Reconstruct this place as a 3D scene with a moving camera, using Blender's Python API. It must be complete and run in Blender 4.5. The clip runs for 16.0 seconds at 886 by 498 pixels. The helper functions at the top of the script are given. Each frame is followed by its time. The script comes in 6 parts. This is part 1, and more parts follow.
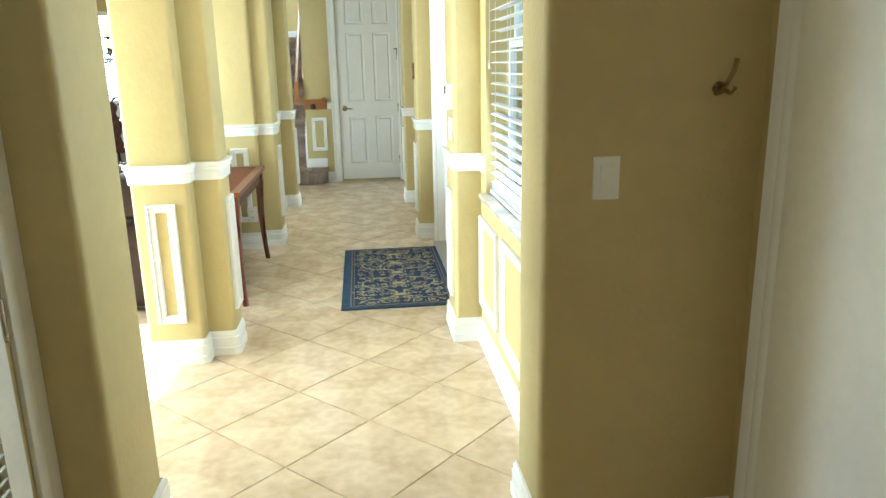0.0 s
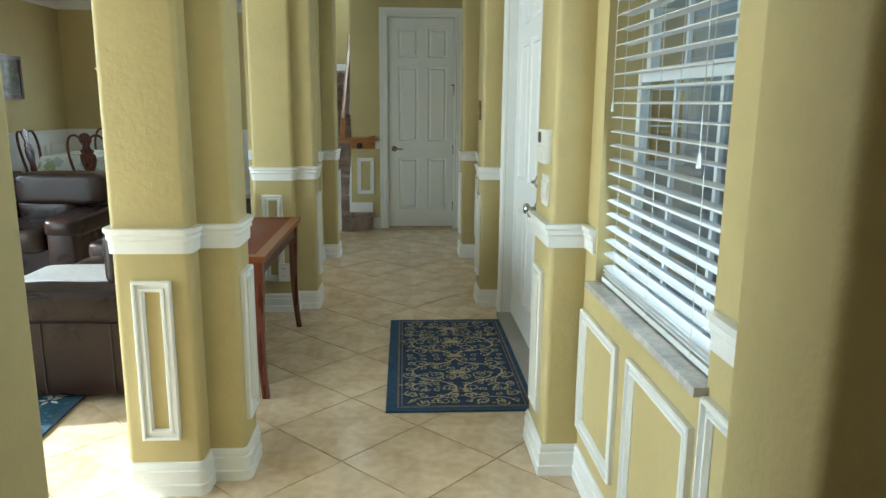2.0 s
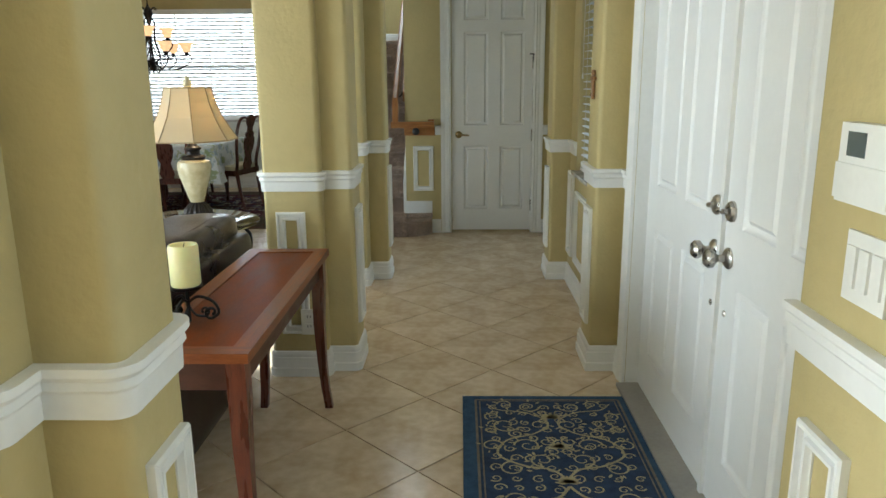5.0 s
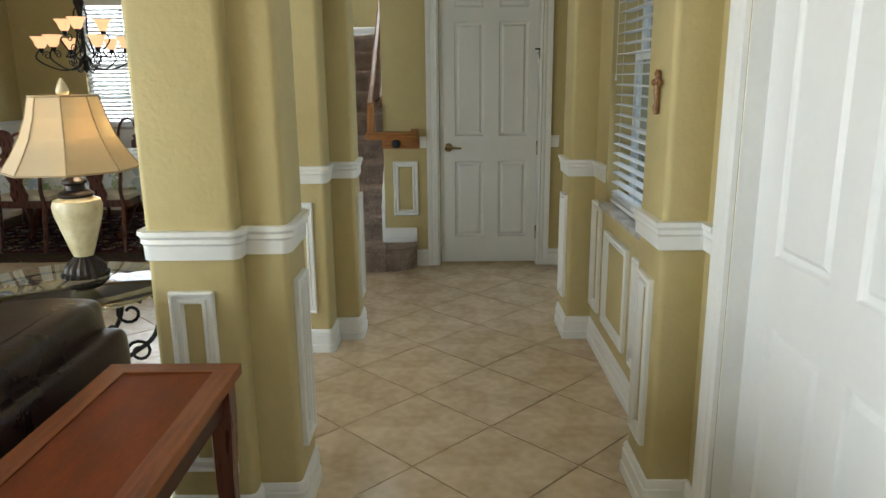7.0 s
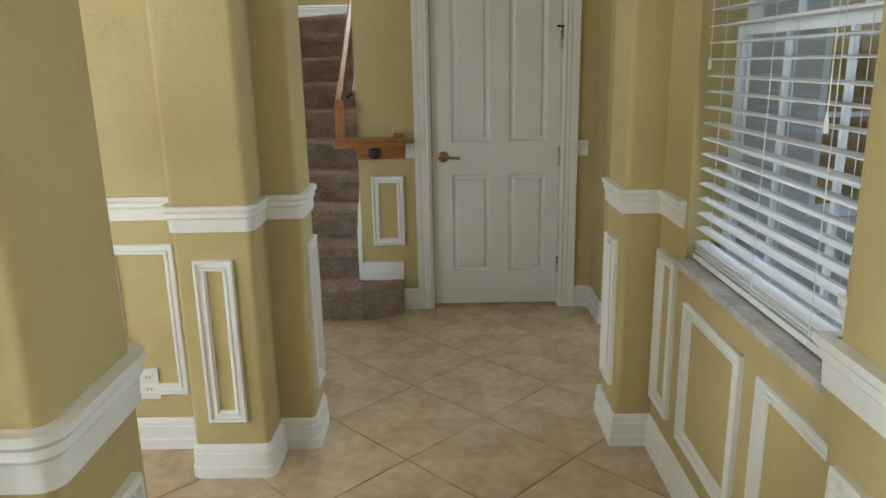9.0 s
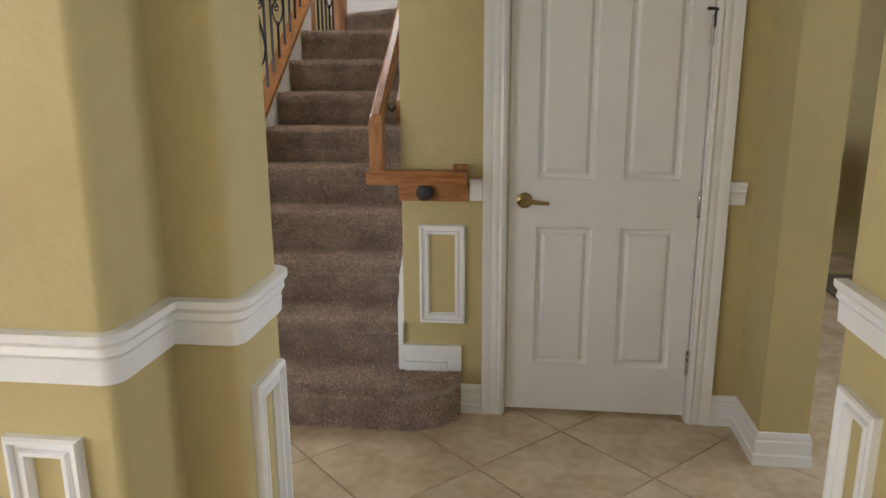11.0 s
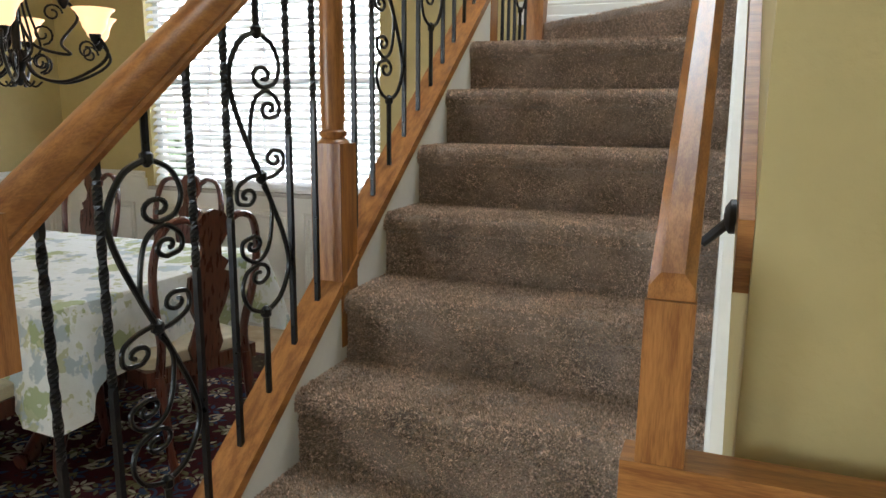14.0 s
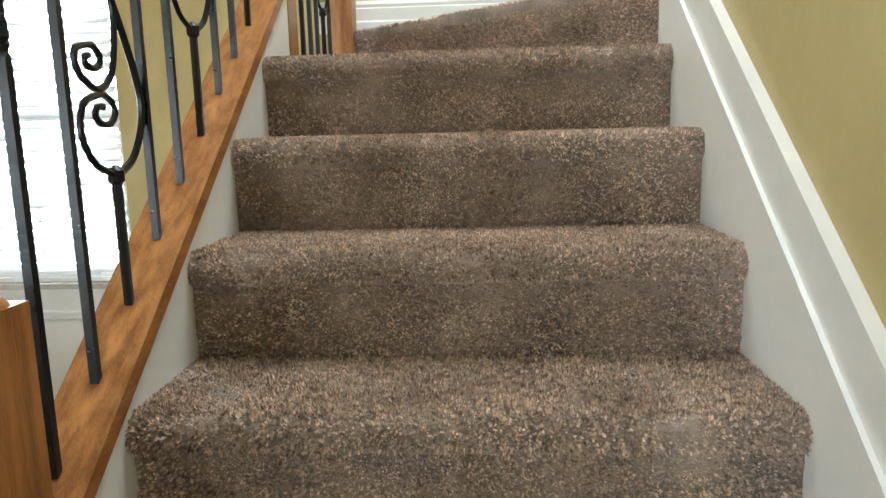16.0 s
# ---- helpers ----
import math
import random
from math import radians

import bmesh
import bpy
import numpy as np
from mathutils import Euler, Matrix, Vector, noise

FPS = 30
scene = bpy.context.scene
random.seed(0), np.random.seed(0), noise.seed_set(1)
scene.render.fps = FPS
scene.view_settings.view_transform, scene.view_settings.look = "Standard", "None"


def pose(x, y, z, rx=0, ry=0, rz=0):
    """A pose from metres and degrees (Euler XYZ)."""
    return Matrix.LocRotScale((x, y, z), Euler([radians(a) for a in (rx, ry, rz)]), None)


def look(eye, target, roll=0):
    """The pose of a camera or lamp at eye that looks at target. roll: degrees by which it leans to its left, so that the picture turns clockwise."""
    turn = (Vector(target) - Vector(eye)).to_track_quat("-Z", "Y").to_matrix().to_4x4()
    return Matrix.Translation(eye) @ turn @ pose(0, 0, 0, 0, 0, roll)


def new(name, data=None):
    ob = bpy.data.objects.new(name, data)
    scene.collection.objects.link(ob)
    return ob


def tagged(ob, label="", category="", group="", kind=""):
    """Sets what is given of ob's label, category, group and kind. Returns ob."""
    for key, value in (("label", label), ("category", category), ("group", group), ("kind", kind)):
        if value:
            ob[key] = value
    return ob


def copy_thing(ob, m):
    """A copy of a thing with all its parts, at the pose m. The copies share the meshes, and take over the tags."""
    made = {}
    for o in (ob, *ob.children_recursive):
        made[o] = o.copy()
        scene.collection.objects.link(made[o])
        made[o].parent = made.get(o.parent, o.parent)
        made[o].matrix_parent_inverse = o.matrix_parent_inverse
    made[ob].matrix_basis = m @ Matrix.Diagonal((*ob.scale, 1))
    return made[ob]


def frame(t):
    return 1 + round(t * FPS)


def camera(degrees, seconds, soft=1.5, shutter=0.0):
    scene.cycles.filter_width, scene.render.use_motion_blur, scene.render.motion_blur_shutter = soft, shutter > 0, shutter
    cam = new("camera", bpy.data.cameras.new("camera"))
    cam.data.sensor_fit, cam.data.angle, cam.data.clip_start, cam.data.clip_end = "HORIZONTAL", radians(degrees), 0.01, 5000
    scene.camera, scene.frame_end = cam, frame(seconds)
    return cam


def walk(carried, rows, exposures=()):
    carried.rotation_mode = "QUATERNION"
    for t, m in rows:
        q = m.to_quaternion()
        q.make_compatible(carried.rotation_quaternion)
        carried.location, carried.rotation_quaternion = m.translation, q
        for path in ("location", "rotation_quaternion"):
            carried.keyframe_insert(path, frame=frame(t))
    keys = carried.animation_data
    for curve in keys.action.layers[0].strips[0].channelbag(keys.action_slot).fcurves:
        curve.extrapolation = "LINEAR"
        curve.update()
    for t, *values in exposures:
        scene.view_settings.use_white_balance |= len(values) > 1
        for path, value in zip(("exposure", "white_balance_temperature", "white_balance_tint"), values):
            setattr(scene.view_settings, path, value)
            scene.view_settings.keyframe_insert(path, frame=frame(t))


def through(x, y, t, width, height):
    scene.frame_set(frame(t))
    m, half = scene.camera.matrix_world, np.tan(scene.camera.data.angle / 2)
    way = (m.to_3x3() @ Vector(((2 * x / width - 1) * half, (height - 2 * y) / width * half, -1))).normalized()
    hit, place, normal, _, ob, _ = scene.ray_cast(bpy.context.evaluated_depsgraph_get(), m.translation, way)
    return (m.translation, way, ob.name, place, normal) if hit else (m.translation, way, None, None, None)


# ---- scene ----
cam = camera(63.6, 16.0, soft=1.5)
PATH = [
    (0, (0.146, -0.014, 1.436), (0.359, 1.91, 0.934), -1.1),
    (0.5, (0.1, 0.217, 1.424), (0.047, 2.154, 0.926), -1.5),
    (1, (0.062, 0.485, 1.416), (-0.079, 2.424, 0.947), -0.6),
    (1.5, (0.052, 0.76, 1.43), (0.093, 2.711, 0.991), 0.2),
    (2, (0.066, 0.975, 1.432), (0.175, 2.931, 1.031), 0.5),
    (2.5, (0.035, 1.155, 1.436), (0.083, 3.113, 1.031), 0.3),
    (3, (-0.032, 1.373, 1.442), (0.0, 3.33, 1.032), -0.9),
    (3.5, (-0.04, 1.633, 1.421), (-0.005, 3.579, 0.964), -0.8),
    (4, (-0.034, 1.913, 1.418), (-0.076, 3.859, 0.959), -0.3),
    (4.2, (-0.035, 2.04, 1.409), (-0.085, 3.985, 0.946), -0.4),
    (6.3, (-0.031, 3.324, 1.438), (-0.042, 5.274, 0.992), -0.6),
    (6.5, (-0.039, 3.434, 1.446), (-0.043, 5.388, 1.019), -0.6),
    (7, (-0.047, 3.76, 1.433), (-0.062, 5.704, 0.965), -0.6),
    (7.5, (-0.044, 4.066, 1.445), (-0.022, 6.005, 0.955), -1.0),
    (8, (-0.023, 4.391, 1.442), (-0.021, 6.332, 0.961), -0.5),
    (8.5, (-0.05, 4.727, 1.426), (-0.085, 6.667, 0.942), -0.9),
    (9, (-0.022, 5.064, 1.441), (-0.036, 6.999, 0.937), -1.1),
    (9.2, (-0.022, 5.201, 1.433), (-0.036, 7.141, 0.946), -0.7),
    (11.3, (-0.022, 6.564, 1.388), (-0.278, 8.493, 0.926), -0.25),
    (11.5, (-0.054, 6.686, 1.400), (-0.318, 8.614, 0.942), -0.15),
    (12, (-0.110, 7.018, 1.403), (-0.462, 8.933, 0.951), 0.25),
    (12.5, (-0.208, 7.362, 1.403), (-0.682, 9.253, 0.957), 0.75),
    (13, (-0.308, 7.697, 1.410), (-0.787, 9.60, 1.015), 1.4),
    (13.5, (-0.439, 8.012, 1.414), (-1.05, 9.878, 1.037), 1.8),
    (14, (-0.573, 8.319, 1.418), (-1.277, 10.153, 1.042), 0.6),
    (14.5, (-0.696, 8.581, 1.446), (-1.329, 10.446, 1.101), 0.0),
    (15, (-0.816, 8.832, 1.461), (-1.368, 10.726, 1.134), -1.0),
    (15.5, (-0.928, 9.064, 1.492), (-1.156, 11.028, 1.191), -2.4),
    (16, (-0.987, 9.304, 1.511), (-1.103, 11.272, 1.175), -1.5),
]
EXPOSURES = [(0, 2.62, 5650, -2), (0.5, 2.12, 5650, -2), (1.5, 1.55, 5600, -4), (3, 1.45, 5700, -2), (4.5, 1.45, 5800, 2), (6.5, 1.4, 6000, 4), (7, 1.47, 6050, 6), (8, 1.51, 6120, 7), (9.2, 1.63, 6200, 9), (11.5, 2.1, 6350, 18), (12, 2.38, 6250, 17), (12.5, 2.3, 6200, 15), (13, 2.25, 6200, 12), (14, 2.15, 6150, 9), (15, 2.2, 6050, 5), (15.5, 2.27, 6050, 5), (16, 2.66, 6050, 5)]
walk(cam, [(t, look(eye, target, roll)) for t, eye, target, roll in PATH], EXPOSURES)

# ---- world and light ----
world = bpy.data.worlds.new("sky")
scene.world = world
world.use_nodes = True
wn = world.node_tree.nodes
sky = wn.new("ShaderNodeTexSky")
sky.sky_type, sky.sun_disc = "NISHITA", False
sky.sun_elevation, sky.sun_rotation = radians(27), radians(262)
world.node_tree.links.new(sky.outputs[0], wn["Background"].inputs[0])
wn["Background"].inputs[1].default_value = 0.11
sun = new("sun", bpy.data.lights.new("sun", "SUN"))
sun.data.energy, sun.data.angle, sun.data.color = 5.0, radians(0.5), (1.0, 0.97, 0.92)
sun.matrix_world = look((-6, -0.9, 2.95), (0, 0, 0))


def light_panel(name, x, y, z, w, h, toward, watts, color=(0.86, 0.94, 1.0)):
    """A rectangular area lamp that stands in for daylight; the passage one is plain fill."""
    lamp = new(name, bpy.data.lights.new(name, "AREA"))
    lamp.data.shape, lamp.data.size, lamp.data.size_y = "RECTANGLE", w, h
    lamp.data.energy, lamp.data.color = watts, color
    lamp.matrix_world = look((x, y, z), (x + toward[0], y + toward[1], z + toward[2]))
    return lamp


light_panel("daylight_front_near", 0.735, 2.92, 1.5, 0.9, 1.3, (-1, 0, -0.1), 2.8)
light_panel("daylight_front_far", 0.735, 6.83, 1.5, 0.86, 1.3, (-1, 0, -0.1), 0.8)
light_panel("daylight_dining", -3.35, 12.10, 1.6, 1.6, 1.3, (0.1, -1, -0.1), 1.8)
light_panel("daylight_dining_outside", -3.35, 12.9, 1.7, 2.6, 2.2, (0, -1, -0.25), 40, (0.95, 0.98, 1.0))
light_panel("daylight_patio", -4.9, 2.32, 1.1, 2.2, 2.0, (1, 0.1, -0.45), 66)
light_panel("daylight_living", -4.9, 5.45, 1.3, 1.25, 1.5, (1, -0.1, -0.45), 32)
light_panel("daylight_study", 3.9, 9.05, 1.4, 1.6, 1.3, (-1, 0, -0.1), 14)
light_panel("daylight_upstairs", -0.9, 10.9, 4.1, 0.8, 1.6, (0.0, -0.15, -1), 13)
# Warm fill lamp on the closed west wall, added to brighten the passage.
light_panel("passage_fill", -0.66, -0.9, 1.4, 1.2, 1.3, (1, 0.2, -0.1), 3.2, (1.0, 0.85, 0.66))


# ---- materials ----
def material(name, color, rough=0.5, metal=0.0, vary=0.1, scale=6.0, bump=0.0, bump_scale=120.0, spec=0.5, coat=0.0, random_tone=0.0, dark=None, fine=None, wide=False, sheen_spread=0.06, detail=6):
    """A surface with tone that varies at two scales and a fine relief."""
    m = bpy.data.materials.new(name)
    m.use_nodes = True
    n, l = m.node_tree.nodes, m.node_tree.links
    b = n["Principled BSDF"]
    b.inputs["Roughness"].default_value, b.inputs["Metallic"].default_value = rough, metal
    b.inputs["Specular IOR Level"].default_value, b.inputs["Coat Weight"].default_value = spec, coat
    co = n.new("ShaderNodeTexCoord")
    t1 = n.new("ShaderNodeTexNoise")
    t1.inputs["Scale"].default_value, t1.inputs["Detail"].default_value = scale, detail
    l.new(co.outputs["Object"], t1.inputs["Vector"])
    t2 = n.new("ShaderNodeTexNoise")
    t2.inputs["Scale"].default_value, t2.inputs["Detail"].default_value = fine or scale * 9, 3
    l.new(co.outputs["Object"], t2.inputs["Vector"])
    add = n.new("ShaderNodeMath")
    add.operation = "ADD"
    half = n.new("ShaderNodeMath")
    half.operation, half.inputs[1].default_value = "MULTIPLY", 0.5
    l.new(t2.outputs["Fac"], half.inputs[0])
    l.new(t1.outputs["Fac"], add.inputs[0])
    l.new(half.outputs[0], add.inputs[1])
    ramp = n.new("ShaderNodeValToRGB")
    lo = dark or tuple(c * (1 - vary) for c in color)
    hi = color if dark else tuple(min(1, c * (1 + vary)) for c in color)
    lo_at, hi_at = (0.45, 1.0) if wide else (0.5, 1.0)
    ramp.color_ramp.elements[0].position, ramp.color_ramp.elements[1].position = lo_at, hi_at
    ramp.color_ramp.interpolation = "LINEAR" if wide else "EASE"
    ramp.color_ramp.elements[0].color, ramp.color_ramp.elements[1].color = (*lo, 1), (*hi, 1)
    l.new(add.outputs[0], ramp.inputs[0])
    out = ramp.outputs[0]
    if random_tone:
        info, hsv, rng = n.new("ShaderNodeObjectInfo"), n.new("ShaderNodeHueSaturation"), n.new("ShaderNodeMapRange")
        rng.inputs["To Min"].default_value, rng.inputs["To Max"].default_value = 1 - random_tone, 1 + random_tone
        l.new(info.outputs["Random"], rng.inputs["Value"])
        l.new(rng.outputs[0], hsv.inputs["Value"])
        l.new(out, hsv.inputs["Color"])
        out = hsv.outputs[0]
    l.new(out, b.inputs["Base Color"])
    rr = n.new("ShaderNodeMapRange")
    rr.inputs["From Min"].default_value, rr.inputs["From Max"].default_value = 0.3, 0.7
    rr.inputs["To Min"].default_value, rr.inputs["To Max"].default_value = max(0, rough - sheen_spread), min(1, rough + sheen_spread)
    l.new(t1.outputs["Fac"], rr.inputs["Value"])
    l.new(rr.outputs[0], b.inputs["Roughness"])
    if bump:
        t3, bp = n.new("ShaderNodeTexNoise"), n.new("ShaderNodeBump")
        t3.inputs["Scale"].default_value, t3.inputs["Detail"].default_value = bump_scale, 4
        bp.inputs["Strength"].default_value, bp.inputs["Distance"].default_value = bump, 0.01
        l.new(co.outputs["Object"], t3.inputs["Vector"])
        l.new(t3.outputs["Fac"], bp.inputs["Height"])
        l.new(bp.outputs[0], b.inputs["Normal"])
    return m


def wood(name, light, dark, rough=0.35, grain=(3, 3, 40), coat=0.3, spec=0.5):
    """Timber with grain drawn along one axis of the object."""
    m = material(name, light, rough, vary=0.1, scale=5, dark=dark, coat=coat, spec=spec)
    n, l = m.node_tree.nodes, m.node_tree.links
    co = [x for x in n if x.type == "TEX_COORD"][0]
    mp = n.new("ShaderNodeMapping")
    mp.inputs["Scale"].default_value = grain
    l.new(co.outputs["Object"], mp.inputs["Vector"])
    for x in n:
        if x.type == "TEX_NOISE":
            l.new(mp.outputs[0], x.inputs["Vector"])
    n["Principled BSDF"].inputs["Coat Roughness"].default_value = 0.25
    return m


PAINT = material("ochre wall paint", (0.50, 0.413, 0.20), 0.55, vary=0.05, scale=2.0, bump=0.2, bump_scale=55, spec=0.3)
WHITE = material("white trim paint", (0.80, 0.80, 0.78), 0.40, vary=0.03, scale=5, bump=0.03, bump_scale=60, sheen_spread=0.02)
DOORWHITE = material("white door paint", (0.79, 0.79, 0.78), 0.42, vary=0.02, scale=4, bump=0.05, bump_scale=160, sheen_spread=0.01)
CEIL = material("white ceiling paint", (0.80, 0.79, 0.75), 0.8, vary=0.03, scale=3, bump=0.3, bump_scale=60)
TILE = material("cream mottled ceramic tile", (0.71, 0.58, 0.415), 0.20, scale=5.0, fine=22, dark=(0.46, 0.335, 0.205), random_tone=0.03, wide=True, bump=0.03, bump_scale=30, detail=2.5)
GROUT = material("grey-beige grout", (0.58, 0.475, 0.35), 0.85, vary=0.15, scale=10)
OAK = wood("honey oak, upright grain", (0.43, 0.185, 0.05), (0.20, 0.072, 0.018), 0.36, (14, 14, 1.2), coat=0.12)
OAK_Y = wood("honey oak, grain along the stairs", (0.43, 0.185, 0.05), (0.20, 0.072, 0.018), 0.36, (14, 1.2, 6), coat=0.12)
OAK_X = wood("honey oak, level grain", (0.43, 0.185, 0.05), (0.20, 0.072, 0.018), 0.36, (1.2, 14, 14), coat=0.12)
CHERRY = wood("cherry-stained wood", (0.14, 0.031, 0.013), (0.06, 0.013, 0.007), 0.3, (9, 9, 1), coat=0.15)
MAHOG = wood("dark mahogany", (0.105, 0.027, 0.016), (0.042, 0.011, 0.008), 0.30, (14, 14, 1.5), coat=0.15)
IRON = material("black wrought iron", (0.012, 0.012, 0.013), 0.32, metal=0.6, vary=0.2, scale=30, bump=0.1, bump_scale=150)
LEATHER = material("dark brown leather", (0.019, 0.0085, 0.0066), 0.31, vary=0.25, scale=5, bump=0.12, bump_scale=140, spec=0.28)
NICKEL = material("brushed nickel", (0.45, 0.42, 0.38), 0.28, metal=1.0, vary=0.08, scale=20)
BRASS = material("aged brass", (0.30, 0.22, 0.11), 0.32, metal=1.0, vary=0.2, scale=30)
MARBLE = material("grey-veined marble", (0.62, 0.60, 0.57), 0.2, scale=7, fine=50, dark=(0.40, 0.385, 0.37))
PLASTIC = material("white plastic", (0.76, 0.75, 0.70), 0.4, vary=0.03, scale=8)
BLIND = material("white blind slat", (0.82, 0.82, 0.81), 0.45, vary=0.03, scale=8)
BLACK = material("black plastic", (0.02, 0.02, 0.022), 0.5, vary=0.2, scale=30)


def carpet_material():
    m = material("brown heathered carpet", (0.44, 0.335, 0.265), 0.95, scale=9, fine=150, dark=(0.19, 0.138, 0.105), bump=1.0, bump_scale=200, spec=0.1)
    n = m.node_tree.nodes
    n["Principled BSDF"].inputs["Sheen Weight"].default_value = 0.5
    n["Principled BSDF"].inputs["Sheen Roughness"].default_value = 0.6
    return m


CARPET = carpet_material()


def glass(name, tint=(1, 1, 1), rough=0.0):
    m = bpy.data.materials.new(name)
    m.use_nodes = True
    b = m.node_tree.nodes["Principled BSDF"]
    b.inputs["Base Color"].default_value = (*tint, 1)
    b.inputs["Transmission Weight"].default_value, b.inputs["Roughness"].default_value, b.inputs["IOR"].default_value = 1, rough, 1.45
    return m


GLASS = glass("clear glass")
GREENGLASS = glass("clear table glass", (0.90, 0.97, 0.94))


def glow(name, color, strength):
    m = bpy.data.materials.new(name)
    m.use_nodes = True
    b = m.node_tree.nodes["Principled BSDF"]
    b.inputs["Base Color"].default_value = (*color, 1)
    b.inputs["Emission Color"].default_value, b.inputs["Emission Strength"].default_value = (*color, 1), strength
    return m


# ---- mesh tools ----
def box(bm, x0, x1, y0, y1, z0, z1):
    v = [bm.verts.new((x, y, z)) for z in (z0, z1) for x, y in ((x0, y0), (x1, y0), (x1, y1), (x0, y1))]
    return [bm.faces.new([v[i] for i in f]) for f in ((3, 2, 1, 0), (4, 5, 6, 7), (0, 1, 5, 4), (1, 2, 6, 5), (2, 3, 7, 6), (3, 0, 4, 7))]


def soft(bm, width=0.004, segments=2, angle=0.5):
    edges = [e for e in bm.edges if len(e.link_faces) == 2 and e.calc_face_angle(0) > angle]
    if edges:
        bmesh.ops.bevel(bm, geom=edges, offset=width, segments=segments, affect="EDGES", profile=0.5, clamp_overlap=True)
    return bm


def boxed(x0, x1, y0, y1, z0, z1, bevel=0.004, segments=2):
    bm = bmesh.new()
    box(bm, x0, x1, y0, y1, z0, z1)
    return soft(bm, bevel, segments) if bevel else bm


def mesh_of(name, bm, material, smooth=True):
    bmesh.ops.recalc_face_normals(bm, faces=bm.faces)
    me = bpy.data.meshes.new(name)
    bm.to_mesh(me)
    bm.free()
    me.materials.append(material)
    if smooth:
        for p in me.polygons:
            p.use_smooth = True
        me.set_sharp_from_angle(angle=radians(38))
    return me


def part(name, bm, material, parent=None, label="", smooth=True):
    ob = new(name, mesh_of(name, bm, material, smooth))
    if parent:
        ob.parent = parent
    if label:
        ob["label"] = label
    return ob


def share(name, mesh, parent, m=None):
    ob = new(name, mesh)
    ob.parent = parent
    if m is not None:
        ob.matrix_basis = m
    return ob


def thing(name, label, category, m=None, group="", kind=""):
    ob = tagged(new(name), label, category, group, kind)
    ob.empty_display_size = 0.1
    if m is not None:
        ob.matrix_basis = m
    return ob


def setting(name, bm, material, label="", category="", smooth=True):
    return tagged(part(name, bm, material, None, "", smooth), label, category, "", "structure")


def prism(bm, pts, z0, z1):
    lo, hi = [bm.verts.new((x, y, z0)) for x, y in pts], [bm.verts.new((x, y, z1)) for x, y in pts]
    for i in range(len(pts)):
        j = (i + 1) % len(pts)
        bm.faces.new((lo[i], lo[j], hi[j], hi[i]))
    bm.faces.new(hi)
    bm.faces.new(lo[::-1])


def rounded(pts, r=0.022, seg=4):
    """A counter-clockwise outline whose outer corners are rounded."""
    out = []
    for i, p in enumerate(pts):
        a, b, c = Vector(pts[i - 1]), Vector(p), Vector(pts[(i + 1) % len(pts)])
        u, v = (a - b).normalized(), (c - b).normalized()
        if (b - a).x * (c - b).y - (b - a).y * (c - b).x > 1e-9:
            centre = b + (u + v) * r
            for k in range(seg + 1):
                w = radians(90) * k / seg
                out.append(tuple(centre - v * r * math.cos(w) - u * r * math.sin(w)))
        else:
            out.append(tuple(b))
    return out


def swept(bm, path, profile, closed=False, side=1):
    """A moulding along a path on the floor plan; profile rows are (out from the wall, height). side 1: the room lies to the path's right."""
    pts = [Vector(p) for p in path]
    n, rings = len(pts), []
    for i, p in enumerate(pts):
        d0 = (p - pts[i - 1]).normalized() if closed or i else None
        d1 = (pts[(i + 1) % n] - p).normalized() if closed or i < n - 1 else None
        d0, d1 = d0 or d1, d1 or d0
        n0, n1 = Vector((d0.y, -d0.x)) * side, Vector((d1.y, -d1.x)) * side
        m = n0 + n1
        m = m / max(0.3, m.dot(n0)) if m.length > 1e-6 else n0
        rings.append([bm.verts.new((p.x + m.x * o, p.y + m.y * o, z)) for o, z in profile])
    k = len(profile)
    for i in range(n if closed else n - 1):
        a, b = rings[i], rings[(i + 1) % n]
        for j in range(k - 1):
            bm.faces.new((a[j], b[j], b[j + 1], a[j + 1]))
    if not closed:
        bm.faces.new(rings[0])
        bm.faces.new(rings[-1][::-1])


def tube(bm, pts, r, seg=6, flat=1.0):
    """A round bar along points in space; r may be a list. flat < 1 makes a strap."""
    pts = [Vector(p) for p in pts]
    rs = r if isinstance(r, (list, tuple)) else [r] * len(pts)
    ref, rings = Vector((0.0, 0.0, 1.0)), []
    d = (pts[1] - pts[0]).normalized()
    side = d.cross(ref) if abs(d.dot(ref)) < 0.95 else d.cross(Vector((1.0, 0.0, 0.0)))
    side.normalize()
    for i, p in enumerate(pts):
        d = (pts[min(i + 1, len(pts) - 1)] - pts[max(i - 1, 0)]).normalized()
        side = (side - d * side.dot(d)).normalized()
        up = d.cross(side)
        rings.append([bm.verts.new(p + side * rs[i] * math.cos(w) + up * rs[i] * flat * math.sin(w)) for w in (math.tau * k / seg for k in range(seg))])
    for a, b in zip(rings, rings[1:]):
        for k in range(seg):
            bm.faces.new((a[k], a[(k + 1) % seg], b[(k + 1) % seg], b[k]))
    bm.faces.new(rings[0][::-1])
    bm.faces.new(rings[-1])


